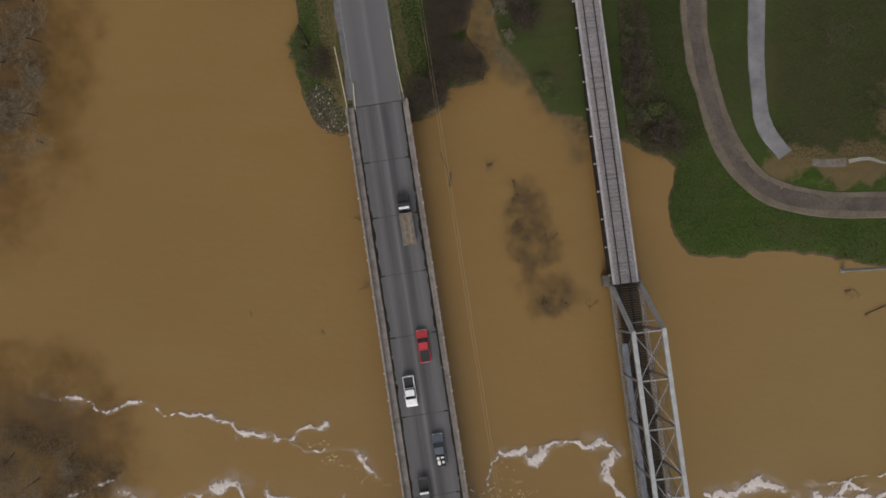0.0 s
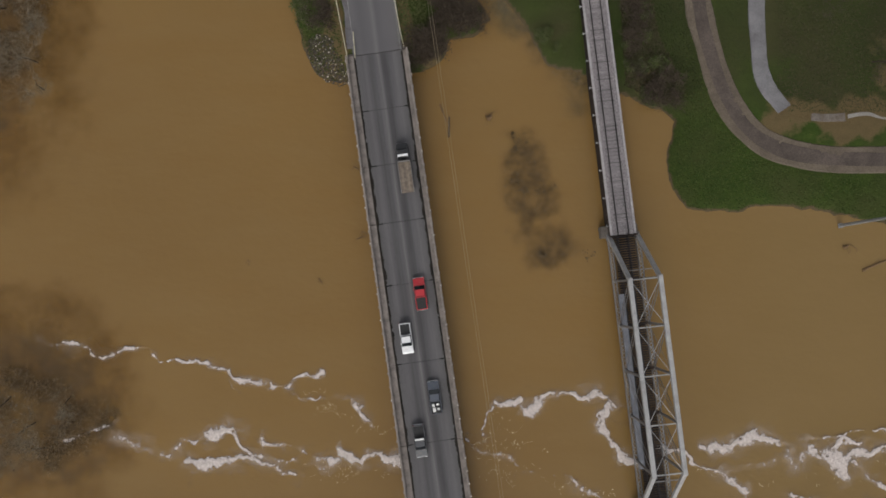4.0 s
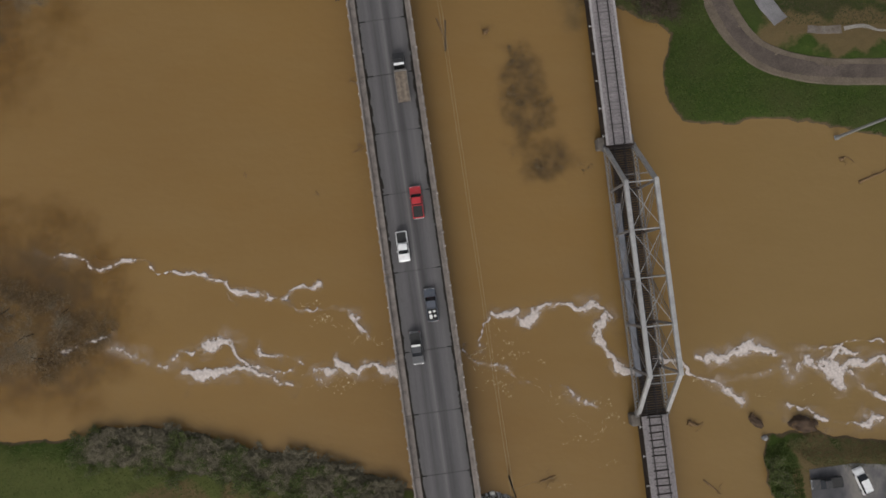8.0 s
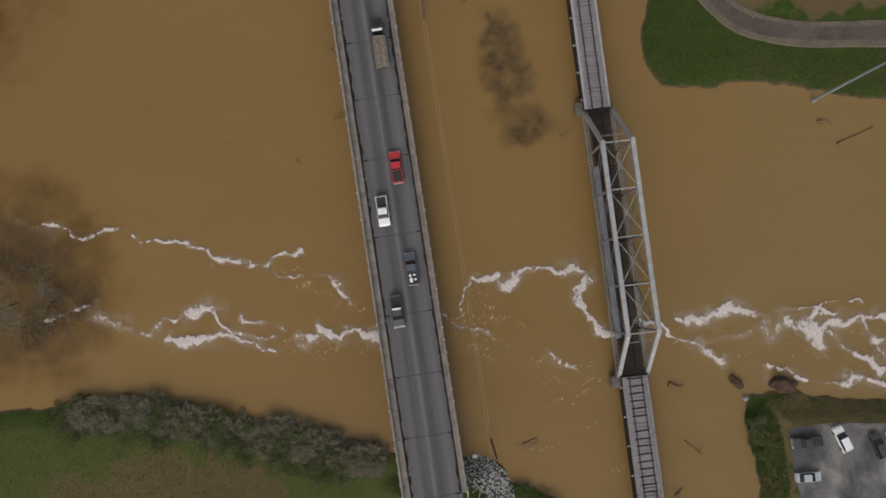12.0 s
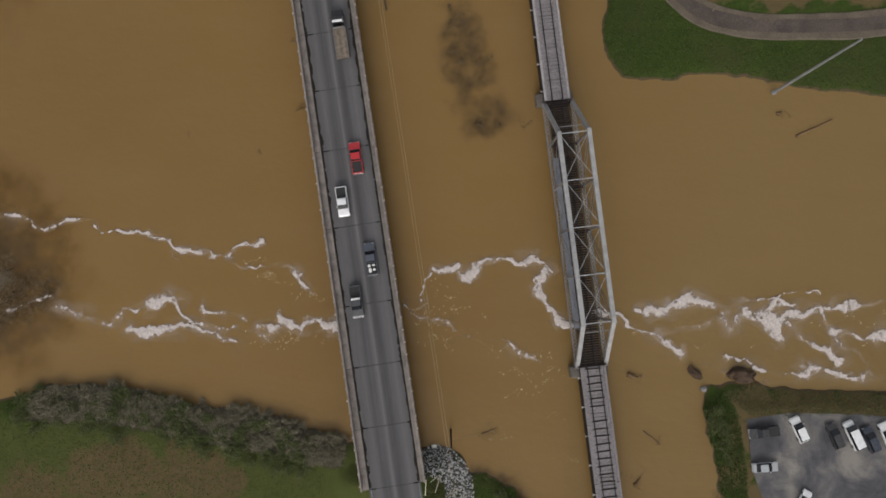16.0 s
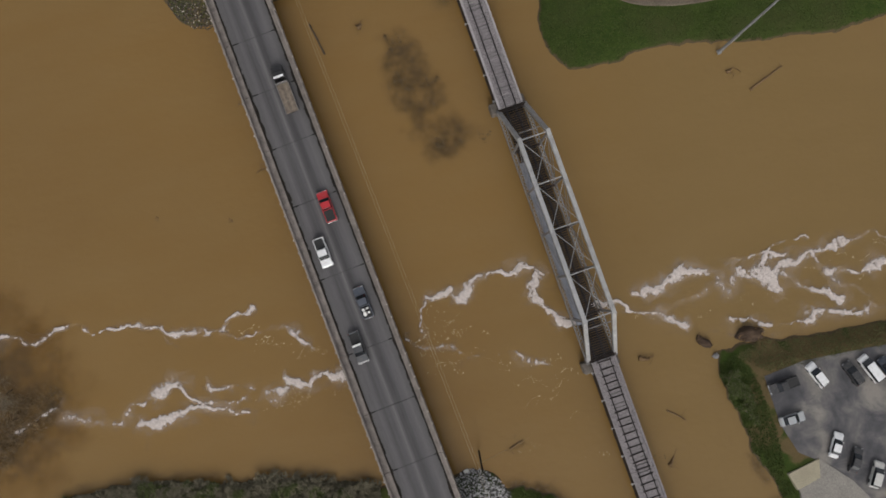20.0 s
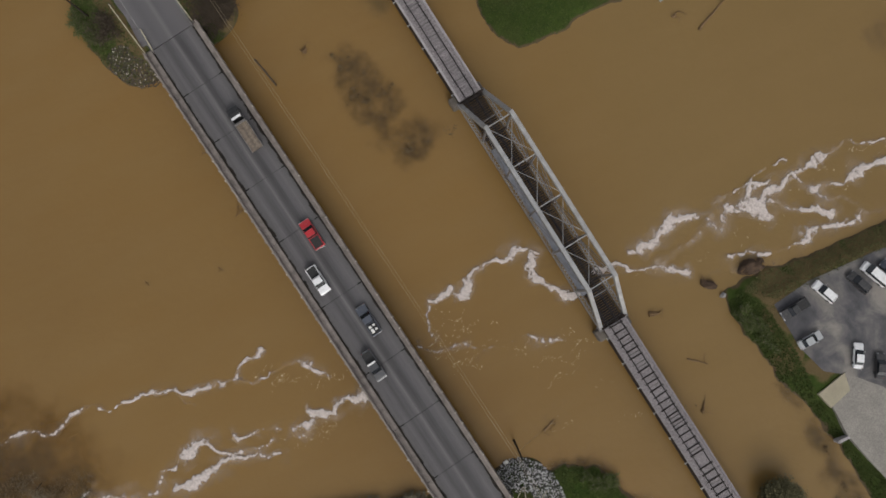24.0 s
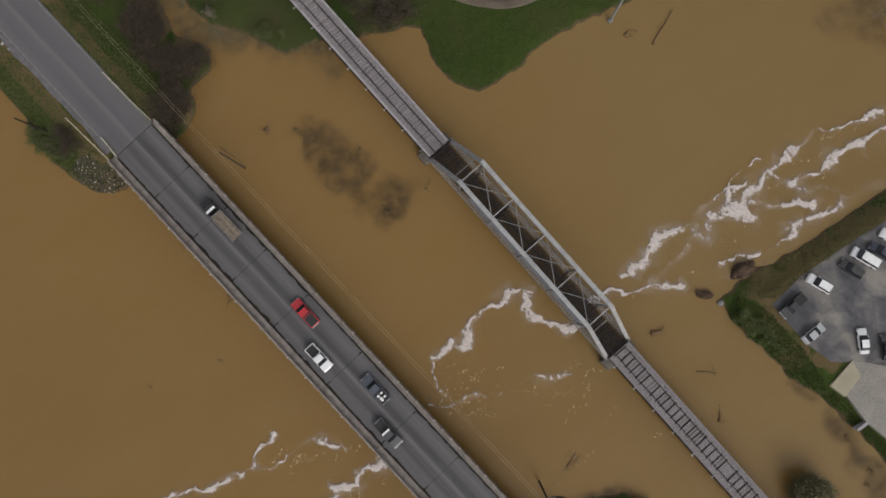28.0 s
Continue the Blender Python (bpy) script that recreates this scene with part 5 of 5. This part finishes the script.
def flecks(poly, count, seed):
    """Loose bubbles of foam, each a low dome."""
    rng = random.Random(seed)
    v, f = [], []
    hubs = within(poly, max(4, count // 9), seed)
    for i in range(count):
        hx, hy = rng.choice(hubs)
        u = rng.gauss(0, 1.0)
        x, y = hx + u + rng.gauss(0, 0.12), hy + 0.5 * math.sin(u * 1.7 + hx) + rng.gauss(0, 0.14)
        r, n, k_ = rng.uniform(0.018, 0.035 + 0.05 * rng.random()), len(v), 7
        v.append((x, y, 0.05 + r * 0.4))
        v += [(x + r * math.cos(6.2832 * i / k_) * rng.uniform(0.7, 1.2), y + r * math.sin(6.2832 * i / k_), 0.02) for i in range(k_)]
        f += [(n, n + 1 + i, n + 1 + (i + 1) % k_) for i in range(k_)]
    solid("foam_flecks", raw_mesh("foam_flecks", v, f), FLECK, "loose flecks of foam scattered over the brown water", "foam", "foam on the river", "stuff")


flecks([(4, -8), (9, -5), (14, -9), (20, -13), (24, -18), (16, -16), (8, -15)], 260, 51)
flecks([(-24, 0), (-14, -4), (-8, -7), (-9, -9), (-20, -4)], 130, 52)
flecks([(-20, -12), (-8, -13), (-8, -16), (-18, -15)], 100, 53)
flecks([(21, -15), (27, -17), (27, -22), (20, -19)], 90, 54)
flecks([(20, -20), (30, -22), (33, -34), (22, -36), (14, -28)], 60, 56)
flecks([(38, -12), (60, -8), (84, -8), (84, -16), (60, -16), (44, -17)], 160, 55)

# ---- brush and silt close under the water's skin ----


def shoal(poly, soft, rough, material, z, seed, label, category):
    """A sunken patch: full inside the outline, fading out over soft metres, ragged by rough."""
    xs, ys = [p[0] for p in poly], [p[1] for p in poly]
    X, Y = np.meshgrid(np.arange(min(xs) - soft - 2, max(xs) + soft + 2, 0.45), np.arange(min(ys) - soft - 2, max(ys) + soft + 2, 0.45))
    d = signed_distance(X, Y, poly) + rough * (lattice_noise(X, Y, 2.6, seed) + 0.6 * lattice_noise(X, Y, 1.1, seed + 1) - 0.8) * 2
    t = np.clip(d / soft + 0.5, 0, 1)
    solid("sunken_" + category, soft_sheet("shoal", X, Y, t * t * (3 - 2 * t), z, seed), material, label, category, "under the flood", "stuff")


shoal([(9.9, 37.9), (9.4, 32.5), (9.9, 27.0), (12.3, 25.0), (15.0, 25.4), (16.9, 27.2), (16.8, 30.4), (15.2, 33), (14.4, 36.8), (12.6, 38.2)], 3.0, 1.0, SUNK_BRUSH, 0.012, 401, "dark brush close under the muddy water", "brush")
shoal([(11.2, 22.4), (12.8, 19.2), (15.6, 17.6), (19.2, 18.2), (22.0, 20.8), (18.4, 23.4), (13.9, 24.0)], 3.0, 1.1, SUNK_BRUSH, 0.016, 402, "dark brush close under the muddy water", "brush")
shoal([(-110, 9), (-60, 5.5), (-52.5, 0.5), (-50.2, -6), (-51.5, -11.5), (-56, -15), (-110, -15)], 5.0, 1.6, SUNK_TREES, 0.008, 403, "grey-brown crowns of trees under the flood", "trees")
# The rust-brown sheets only tint the water and fade out at their edges.
shoal([(-110, 15), (-58, 12), (-48, 3.5), (-46, -5), (-48, -14), (-56, -18), (-110, -18)], 7.0, 1.5, RUSTY_TINT, 0.004, 404, "rust-brown tint on the water round the drowned trees", "silt")
shoal([(-130, 110), (-62, 110), (-57, 62), (-59, 40), (-66, 28), (-130, 20)], 11.0, 2.0, RUSTY_TINT, 0.004, 405, "rust-brown tint on the water round the drowned trees", "silt")
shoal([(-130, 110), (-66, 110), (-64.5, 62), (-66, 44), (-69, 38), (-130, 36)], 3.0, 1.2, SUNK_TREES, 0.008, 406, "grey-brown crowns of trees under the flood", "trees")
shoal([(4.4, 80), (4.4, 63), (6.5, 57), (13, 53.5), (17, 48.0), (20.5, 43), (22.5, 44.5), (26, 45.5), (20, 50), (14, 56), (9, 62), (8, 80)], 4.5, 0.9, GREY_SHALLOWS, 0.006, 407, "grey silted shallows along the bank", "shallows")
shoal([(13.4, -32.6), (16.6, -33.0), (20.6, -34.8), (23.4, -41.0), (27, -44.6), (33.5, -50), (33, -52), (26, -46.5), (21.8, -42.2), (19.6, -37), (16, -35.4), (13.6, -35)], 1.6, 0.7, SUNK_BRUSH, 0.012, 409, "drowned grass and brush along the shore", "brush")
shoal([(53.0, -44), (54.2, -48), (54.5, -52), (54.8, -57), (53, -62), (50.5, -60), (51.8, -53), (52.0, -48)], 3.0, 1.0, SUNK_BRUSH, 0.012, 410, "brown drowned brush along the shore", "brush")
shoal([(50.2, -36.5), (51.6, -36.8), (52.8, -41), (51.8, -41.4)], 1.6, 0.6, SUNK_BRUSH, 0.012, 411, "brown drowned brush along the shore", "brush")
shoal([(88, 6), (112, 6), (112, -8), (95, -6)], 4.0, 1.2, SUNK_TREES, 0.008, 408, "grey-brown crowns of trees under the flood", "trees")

# ---- drift and logs ----


def log(x0, y0, x1, y1, r, label, twigs=3, seed=0, reach=0.8):
    rng = random.Random(seed)
    a, b = Vector((x0, y0, 0.02)), Vector((x1, y1, 0.06))
    ob = thing("driftwood_log", Matrix(), label, "log", "drift in the water")
    v, f = [], []
    n, sides = 7, 8
    way = (b - a).normalized()
    cross = Vector((-way.y, way.x, 0))
    for i in range(n + 1):
        c = a.lerp(b, i / n) + cross * rng.uniform(-0.3, 0.3) * r
        rr = r * (1.05 - 0.6 * i / n) * rng.uniform(0.85, 1.15)
        for j in range(sides):
            t = 6.2832 * j / sides
            v.append(c + cross * math.cos(t) * rr + Vector((0, 0, math.sin(t) * rr)))
        if i:
            f += [((i - 1) * sides + j, (i - 1) * sides + (j + 1) % sides, i * sides + (j + 1) % sides, i * sides + j) for j in range(sides)]
    f += [tuple(range(sides)), tuple(range(n * sides, n * sides + sides))]
    part("trunk", raw_mesh("trunk", v, f), DRIFTWOOD, ob)
    v, f = [], []
    for i in range(twigs):
        c = a.lerp(b, rng.uniform(0.2, 0.95))
        for j in range(3):
            e = c + Vector((rng.uniform(-1, 1), rng.uniform(-1, 1), rng.uniform(0, 0.25))) * reach
            tube(v, f, c, e, 0.04, 0.015, 4)
            c = e
    if f:
        tagged(part("branchwork", raw_mesh("branchwork", v, f), DRIFTWOOD, ob), kind="stuff")
    return ob


log(64.5, 17.6, 70.3, 20.2, 0.22, "long brown log afloat near the bank", 3, 1)
def root_mass(x, y, long_, wide, tall, turn, seed, label):
    """A mound of soil and torn roots."""
    rng = random.Random(seed)
    ob = thing("root_mass", pose(x, y, 0, 0, 0, turn), label, "stump", "drift in the water")
    bm = bmesh.new()
    bmesh.ops.create_icosphere(bm, subdivisions=4, radius=1.0)
    for v in bm.verts:
        v.co *= 1 + 0.34 * noise.noise(v.co * 1.7 + Vector((seed, 0, 0))) + 0.14 * noise.noise(v.co * 5.0)
        v.co = Vector((v.co.x * long_ / 2, v.co.y * wide / 2, v.co.z * tall))
    part("soil_mound", bm_done(bm, "soil_mound", True), MUD, ob)
    for i in range(9):
        v, f = [], []
        c = Vector((rng.uniform(-0.4, 0.4) * long_, rng.uniform(-0.4, 0.4) * wide, tall * 0.6))
        for j in range(3):
            e = c + Vector((rng.uniform(-0.5, 0.5), rng.uniform(-0.5, 0.5), rng.uniform(-0.2, 0.12)))
            tube(v, f, c, e, 0.06 - 0.015 * j, 0.045 - 0.015 * j, 5)
            c = e
        part("root", raw_mesh("root", v, f), DRIFTWOOD, ob)


root_mass(48.0, -18.9, 3.0, 1.3, 0.6, -40, 3, "dark soaked stump at the bank's point")
root_mass(55.2, -19.2, 4.0, 2.5, 1.2, -8, 5, "big brown root mass against the bank")
log(40.1, -27.7, 42.6, -29.7, 0.16, "thin dark branch afloat on the river", 2, 4)
log(15.6, -28.3, 17.9, -27.3, 0.16, "broken branch with twigs afloat", 7, 5)
log(6.5, 40.7, 7.3, 41.1, 0.45, "dark clump of drift in the water", 6, 6)
log(61.6, 21.1, 62.4, 21.5, 0.35, "dark clump of drift in the water", 4, 7)
log(-30.3, 18.2, -30.0, 17.4, 0.06, "thin brown branch afloat on the river", 4, 8, 0.35)
log(-19.2, 15.4, -18.7, 14.8, 0.06, "thin brown branch afloat on the river", 5, 9, 0.35)
log(-0.9, 42.9, 0.3, 40.0, 0.14, "dark branch afloat beside a pole", 1, 10)
log(37.8, -19.2, 39.4, -19.6, 0.4, "dark clump of drift in the water", 7, 11)
log(38.6, -35.8, 39.6, -34.6, 0.3, "dark clump of drift by the viaduct", 5, 13)
log(-14.3, 32.8, -13.3, 32.4, 0.08, "dark drift caught at a bridge pier", 5, 14, 0.5)
log(-12.6, 22.8, -11.8, 22.2, 0.06, "dark drift caught at a bridge pier", 4, 15, 0.4)
log(-13.6, 21.5, -11.9, 22.1, 0.07, "dark drift caught at a bridge pier", 3, 16, 0.5)
for i, (sx_, sy_, big_) in enumerate(((-19.3, 75.6, 0.75), (-18.9, 73.9, 0.5), (-18.5, 72.6, 0.6), (-18.1, 72.0, 0.4), (-17.6, 69.9, 0.35), (-19.9, 76.8, 0.6))):
    solid("pale_stone", stone_mesh(120 + i, big_), STONE_PALE, "pale stone lying in the roadside grass", "stone", "pale roadside stones", m=pose(sx_, sy_, ground_at(sx_, sy_) + 0.1, 0, 0, 40 * i))
solid("pale_boulder", stone_mesh(77, 1.6), STONE_PALE, "pale boulder at the point of the bank", "boulder", m=pose(49.3, -21.3, 0.2) @ Matrix.Diagonal((0.7, 0.7, 0.7, 1)))
bm = bmesh.new()
bmesh.ops.create_icosphere(bm, subdivisions=2, radius=0.32, matrix=Matrix.Diagonal((1.4, 0.9, 0.6, 1)))
solid("white_float", bm, paint("white_plastic", (0.75, 0.73, 0.68)), "white plastic float caught by the pole", "float", m=pose(8.4, -30.0, 0.25))

# ---- plants ----
bare_tree = [plant("bare_tree", 40 + i, 9.0, 1, 4, 0.13, 0, 0, BARK, None, "bare grey-brown tree standing in flood water", "tree", "drowned trees", 0.6, 3, twig=TWIG) for i in range(2)]
scatter(bare_tree, [(-57, -3), (-62, -7), (-66, -3), (-60, -11), (-72, -6), (-64.5, 61), (-66, 55), (-64.5, 49), (-70, 58), (-70, 50), (-66, 67), (-63.5, 44.5), (98, 1), (102, -3)], 0.8, 1.1, 0.3, True)
snag = [plant("drowned_bush", 60 + i, 1.5, 14, 2, 0.035, 900, 0.13, SILT_TWIG, LEAF_SILT, "drowned brown bush breaking the water's surface", "bush", "drowned bushes", 1.2, 3, twig=SILT_TWIG) for i in range(3)]
scatter(snag, within([(9.9, 37.9), (9.4, 32.5), (9.9, 27.0), (12.3, 25.0), (15.0, 25.4), (16.9, 27.2), (16.8, 30.4), (15.2, 33), (14.4, 36.8), (12.6, 38.2)], 28, 5) + within([(11.6, 22.2), (13.2, 19.4), (15.8, 17.9), (19.0, 18.5), (20.6, 21.0), (17.6, 23.4), (13.9, 23.7)], 15, 6) + [(21.5, 21), (22.3, 20), (52.3, -42.1), (52.9, -49), (52.2, -51), (52.6, -54.6), (53.3, -56.5), (53.8, -58), (51.8, -55.6), (47.8, -57), (37.2, -34.9)], 0.5, 1.0, 0.9, True)
snag2 = [plant("drowned_thicket", 64 + i, 2.6, 12, 2, 0.05, 240, 0.11, SILT_TWIG, LEAF_THICKET, "grey drowned thicket rising from the water", "bush", "drowned thickets", 1.2, 3, twig=SILT_TWIG) for i in range(2)]
scatter(snag2, within([(-68, 2.5), (-56, 1.5), (-50.5, -5), (-51.5, -9), (-58, -13), (-68, -13)], 26, 9) + within([(-75, 75), (-61.5, 75), (-62.5, 43), (-75, 40)], 26, 41) + within([(93, 3), (104, 4), (104, -6), (97, -4)], 9, 42), 0.7, 1.2, 1.0, True)
shrub_dark = [plant("bare_shrub", 70 + i, 2.8, 10, 2, 0.06, 420, 0.10, BARK, LEAF_RUST, "dark brown leafless shrub on the river bank", "shrub", "dark shrubs", 1.1, 3, twig=TWIG_DARK) for i in range(3)]
scatter(shrub_dark, within([(-6.4, 48.4), (-2.6, 49.6), (-0.6, 53), (-5.0, 52.4)], 12, 10) + within([(-2.6, 61.6), (-2.2, 68), (2.4, 68), (2.6, 63.4), (1.4, 61.4)], 30, 11) + within([(-1.2, 55.4), (-1.4, 60), (1.6, 60.4), (4.2, 57.6), (4.8, 55.6), (2.4, 54.9)], 30, 15) + within([(-5.6, 48.6), (-3.2, 50.0), (-1.2, 52.6), (-2.4, 54.5), (-4.4, 52)], 10, 27) + within([(-3.0, 67), (2, 67), (3.0, 84), (-3, 84)], 15, 12) + within([(-20.5, 55), (-18.8, 54.6), (-18.6, 57.5), (-20.2, 58)], 4, 13) + within([(8.6, 70), (13.2, 70), (13.6, 62.5), (11.0, 60.5)], 12, 14) + within([(26.8, 64), (29.6, 64), (32, 52), (36.8, 44), (35.5, 42.2), (28, 45.5)], 15, 26), 0.7, 1.15)
shrub_grey = [plant("grey_shrub", 80 + i, 1.9, 9, 2, 0.05, 420, 0.11, BARK, LEAF_GREY, "grey-brown winter shrub on the bank", "shrub", "grey shrubs", 1.1, 3, twig=TWIG) for i in range(3)]
scatter(shrub_grey, along([(-52, -23.2), (-43, -22.8), (-34, -24), (-27.6, -25.8), (-18.5, -27.2), (-10.4, -29.2), (-5.5, -30.6)], 100, 2.4, 16) + within([(7.6, 69), (12.0, 69), (12.2, 62), (10.4, 59.6), (8.8, 62)], 12, 28), 0.55, 1.05)
shrub_green = [plant("green_shrub", 90 + i, 1.9, 8, 2, 0.05, 520, 0.11, BARK, LEAF_GREEN, "dark green bush on the bank", "shrub", "green shrubs", 1.1, 3, twig=TWIG) for i in range(2)]
scatter(shrub_green, along([(-55, -24.6), (-43, -25), (-34, -26), (-27.6, -27.8), (-18.5, -29.4), (-10.4, -31.2)], 95, 3.2, 17) + along([(-23.5, 62), (-22.6, 54.5)], 9, 0.8, 18) + along([(50.6, -23), (51.8, -29.6), (53.0, -36.2)], 9, 0.7, 19) + along([(17, -36), (22, -40)], 5, 0.7, 20) + along([(14.5, 54), (18, 50.5)], 5, 0.7, 24) + within([(26.8, 64), (29.6, 64), (32, 52), (36.8, 44), (35.5, 42.2), (28, 45.5)], 14, 25), 0.5, 1.0)


def leafy_tree(seed, at, tall, wide, label):
    """A trunk with limbs under a full, uneven crown of small leaves in clumps."""
    ob = plant("leafy_tree", seed, tall, 1, 3, 0.16, 0, 0, BARK, None, label, "tree", "trees in the flood", 0.5, 3, at, BARK)
    rng = random.Random(seed)
    places = []
    for c in range(150):
        p = Vector((rng.gauss(0, 1), rng.gauss(0, 1), rng.gauss(0, 1))).normalized() * rng.uniform(0.55, 1.0) ** 0.5
        hub = Vector((p.x * wide, p.y * wide, tall * 0.52 + p.z * tall * 0.45))
        places += [hub + Vector((rng.gauss(0, 1), rng.gauss(0, 1), rng.gauss(0, 0.7))) * 0.55 for _ in range(110)]
    v, f = leaf_mesh(rng, places, 0.13)
    part("crown", raw_mesh("crown", v, f), LEAF_OLIVE, ob)
    return ob


leafy_tree(99, pose(43.2, -51.4, -0.3, 0, 0, 20), 4.8, 2.2, "full olive-green tree standing in the flood water")
leafy_tree(98, pose(42.6, -55.6, -0.3, 0, 0, 70), 5.6, 2.7, "full olive-green tree standing in the flood water")
ridge_tree = plant("leafless_tree", 45, 8.0, 1, 4, 0.2, 0, 0, BARK, None, "leafless brown tree on the grassy bank", "tree", "trees by the path", 0.6, 3, twig=TWIG_DARK)
scatter([ridge_tree], [(66, 50), (72, 46), (60, 60), (70, 62), (56, 72)], 0.8, 1.1)


def grass_stuff(name, poly, count, size, material, seed, label):
    rng = random.Random(seed)
    pts = np.array(within(poly, count, seed))
    hs, _ = ground_height(pts[:, 0], pts[:, 1])
    v, f = [], []
    for (x, y), h in zip(pts, hs):
        if h < 0.12:
            continue
        for b in range(3):
            a = rng.uniform(0, 6.283)
            s = size * rng.uniform(0.5, 1.3)
            dx, dy = math.cos(a) * s, math.sin(a) * s
            n = len(v)
            v += [(x - dy * 0.3, y + dx * 0.3, h - 0.02), (x + dy * 0.3, y - dx * 0.3, h - 0.02), (x + dx, y + dy, h + s * rng.uniform(0.4, 0.9))]
            f.append((n, n + 1, n + 2))
    solid(name, raw_mesh(name, v, f), material, label, "grass", kind="stuff")


grass_stuff("bank_grass", [(-27, 49), (-15, 45), (-16, 52), (-19, 75), (-28, 80)], 3500, 0.30, GRASS_BRIGHT, 31, "rough green grass on the road's bank")
grass_stuff("verge_grass", [(-7.5, 50), (-3.5, 51), (-3, 60), (-6, 75), (-10, 75)], 2200, 0.28, GRASS_BRIGHT, 32, "bright green grass on the verge")
grass_stuff("lawn_grass", [(34, 42), (34, 26), (62, 25), (92, 24), (92, 34), (60, 33), (48, 36), (42, 44), (38, 52)], 9000, 0.22, GRASS, 33, "short dark green grass on the point")
grass_stuff("meadow_grass", [(28, 70), (37, 70), (37.5, 58), (40, 46), (36, 43), (29, 47)], 9000, 0.18, GRASS_DARK, 34, "rough grass between railway and track")
grass_stuff("park_grass", [(41, 70), (47, 70), (47, 48), (53, 42), (90, 42), (90, 75), (51, 75), (51, 46), (43, 50)], 16000, 0.17, GRASS_DARK, 35, "patchy green and dry grass")
grass_stuff("abutment_grass", [(7.4, -34.9), (9.7, -34.0), (10.2, -36.6), (9.2, -38.0), (7.4, -37.4)], 900, 0.22, GRASS_BRIGHT, 46, "yellow-green grass patch among the stones")
LITTER = leaf("dead_leaf_litter", (0.080, 0.066, 0.038), (0.044, 0.040, 0.021))
grass_stuff("park_litter", [(51, 44), (60, 43), (92, 43), (92, 78), (54, 78), (52, 60)], 14000, 0.18, LITTER, 39, "dark dead leaves and stalks in the grass")
grass_stuff("rail_side_litter", [(26.5, 70), (30.5, 70), (33, 54), (37.5, 45), (36, 42.5), (28, 46)], 6000, 0.24, LITTER, 43, "dark dead stalks beside the railway")
grass_stuff("brush", [(-54, -21.6), (-43, -20.9), (-34, -22), (-27.6, -23.8), (-18.5, -25.2), (-10.4, -27.4), (-5, -29), (-5.6, -33), (-18.5, -30.6), (-34, -27.5), (-43, -26.2), (-54, -26)], 11000, 0.55, LEAF_GREY, 44, "grey dead stalks and brush on the river bank")
grass_stuff("field_grass", [(-75, -24), (-50, -24), (-8, -32), (-8, -48), (-75, -48)], 12000, 0.2, GRASS_FIELD, 36, "rough grass on the field's edge")
grass_stuff("bank_top_grass", [(52, -22), (56, -20.6), (90, -22.5), (90, -25), (56, -25)], 2600, 0.24, leaf("withered_grass_blades", (0.115, 0.105, 0.046), (0.070, 0.074, 0.029)), 40, "dry olive-brown grass along the car park")
grass_stuff("riverside_grass", [(49, -23), (52, -21.5), (54, -25.5), (55, -34), (55, -38), (54.8, -40.4), (56, -43), (56.1, -48), (57.3, -52), (58.5, -56), (59, -62), (56, -62), (54.6, -48), (53, -41), (50.8, -35), (50, -30)], 4500, 0.26, GRASS, 37, "green grass strip round the car park")
grass_stuff("island_grass", [(14, -34), (20, -35.5), (23, -42), (33, -51), (30, -60), (6, -60), (8, -36)], 4000, 0.3, GRASS, 38, "green grass between the two bridges")

# ---- dirt in the gutters ----


def gutter(side, seed):
    rng = random.Random(seed)
    v, f = [], []
    y = JOINTS[-1] + 0.2
    n = 0
    while y < JOINTS[0] - 0.2:
        w = 0.20 + 0.42 * abs(noise.noise((y * 0.35, side * 3.0, seed))) + 0.16 * abs(noise.noise((y * 2.3, side, seed)))
        if noise.noise((y * 0.8, side * 7.0, seed)) > 0.42:
            w *= 0.35
        v += [(side * 3.74, y, DECK + 0.012), (side * (3.74 - w - rng.uniform(-0.05, 0.07)), y + rng.uniform(-0.04, 0.04), DECK + 0.005)]
        if n:
            f.append((2 * n - 2, 2 * n - 1, 2 * n + 1, 2 * n))
        n += 1
        y += 0.12
    tagged(part("gutter_silt", raw_mesh("gutter_silt", v, f), SILT, road_bridge, "dark wet silt along the curb"), kind="stuff")


gutter(-1, 1)
gutter(1, 2)
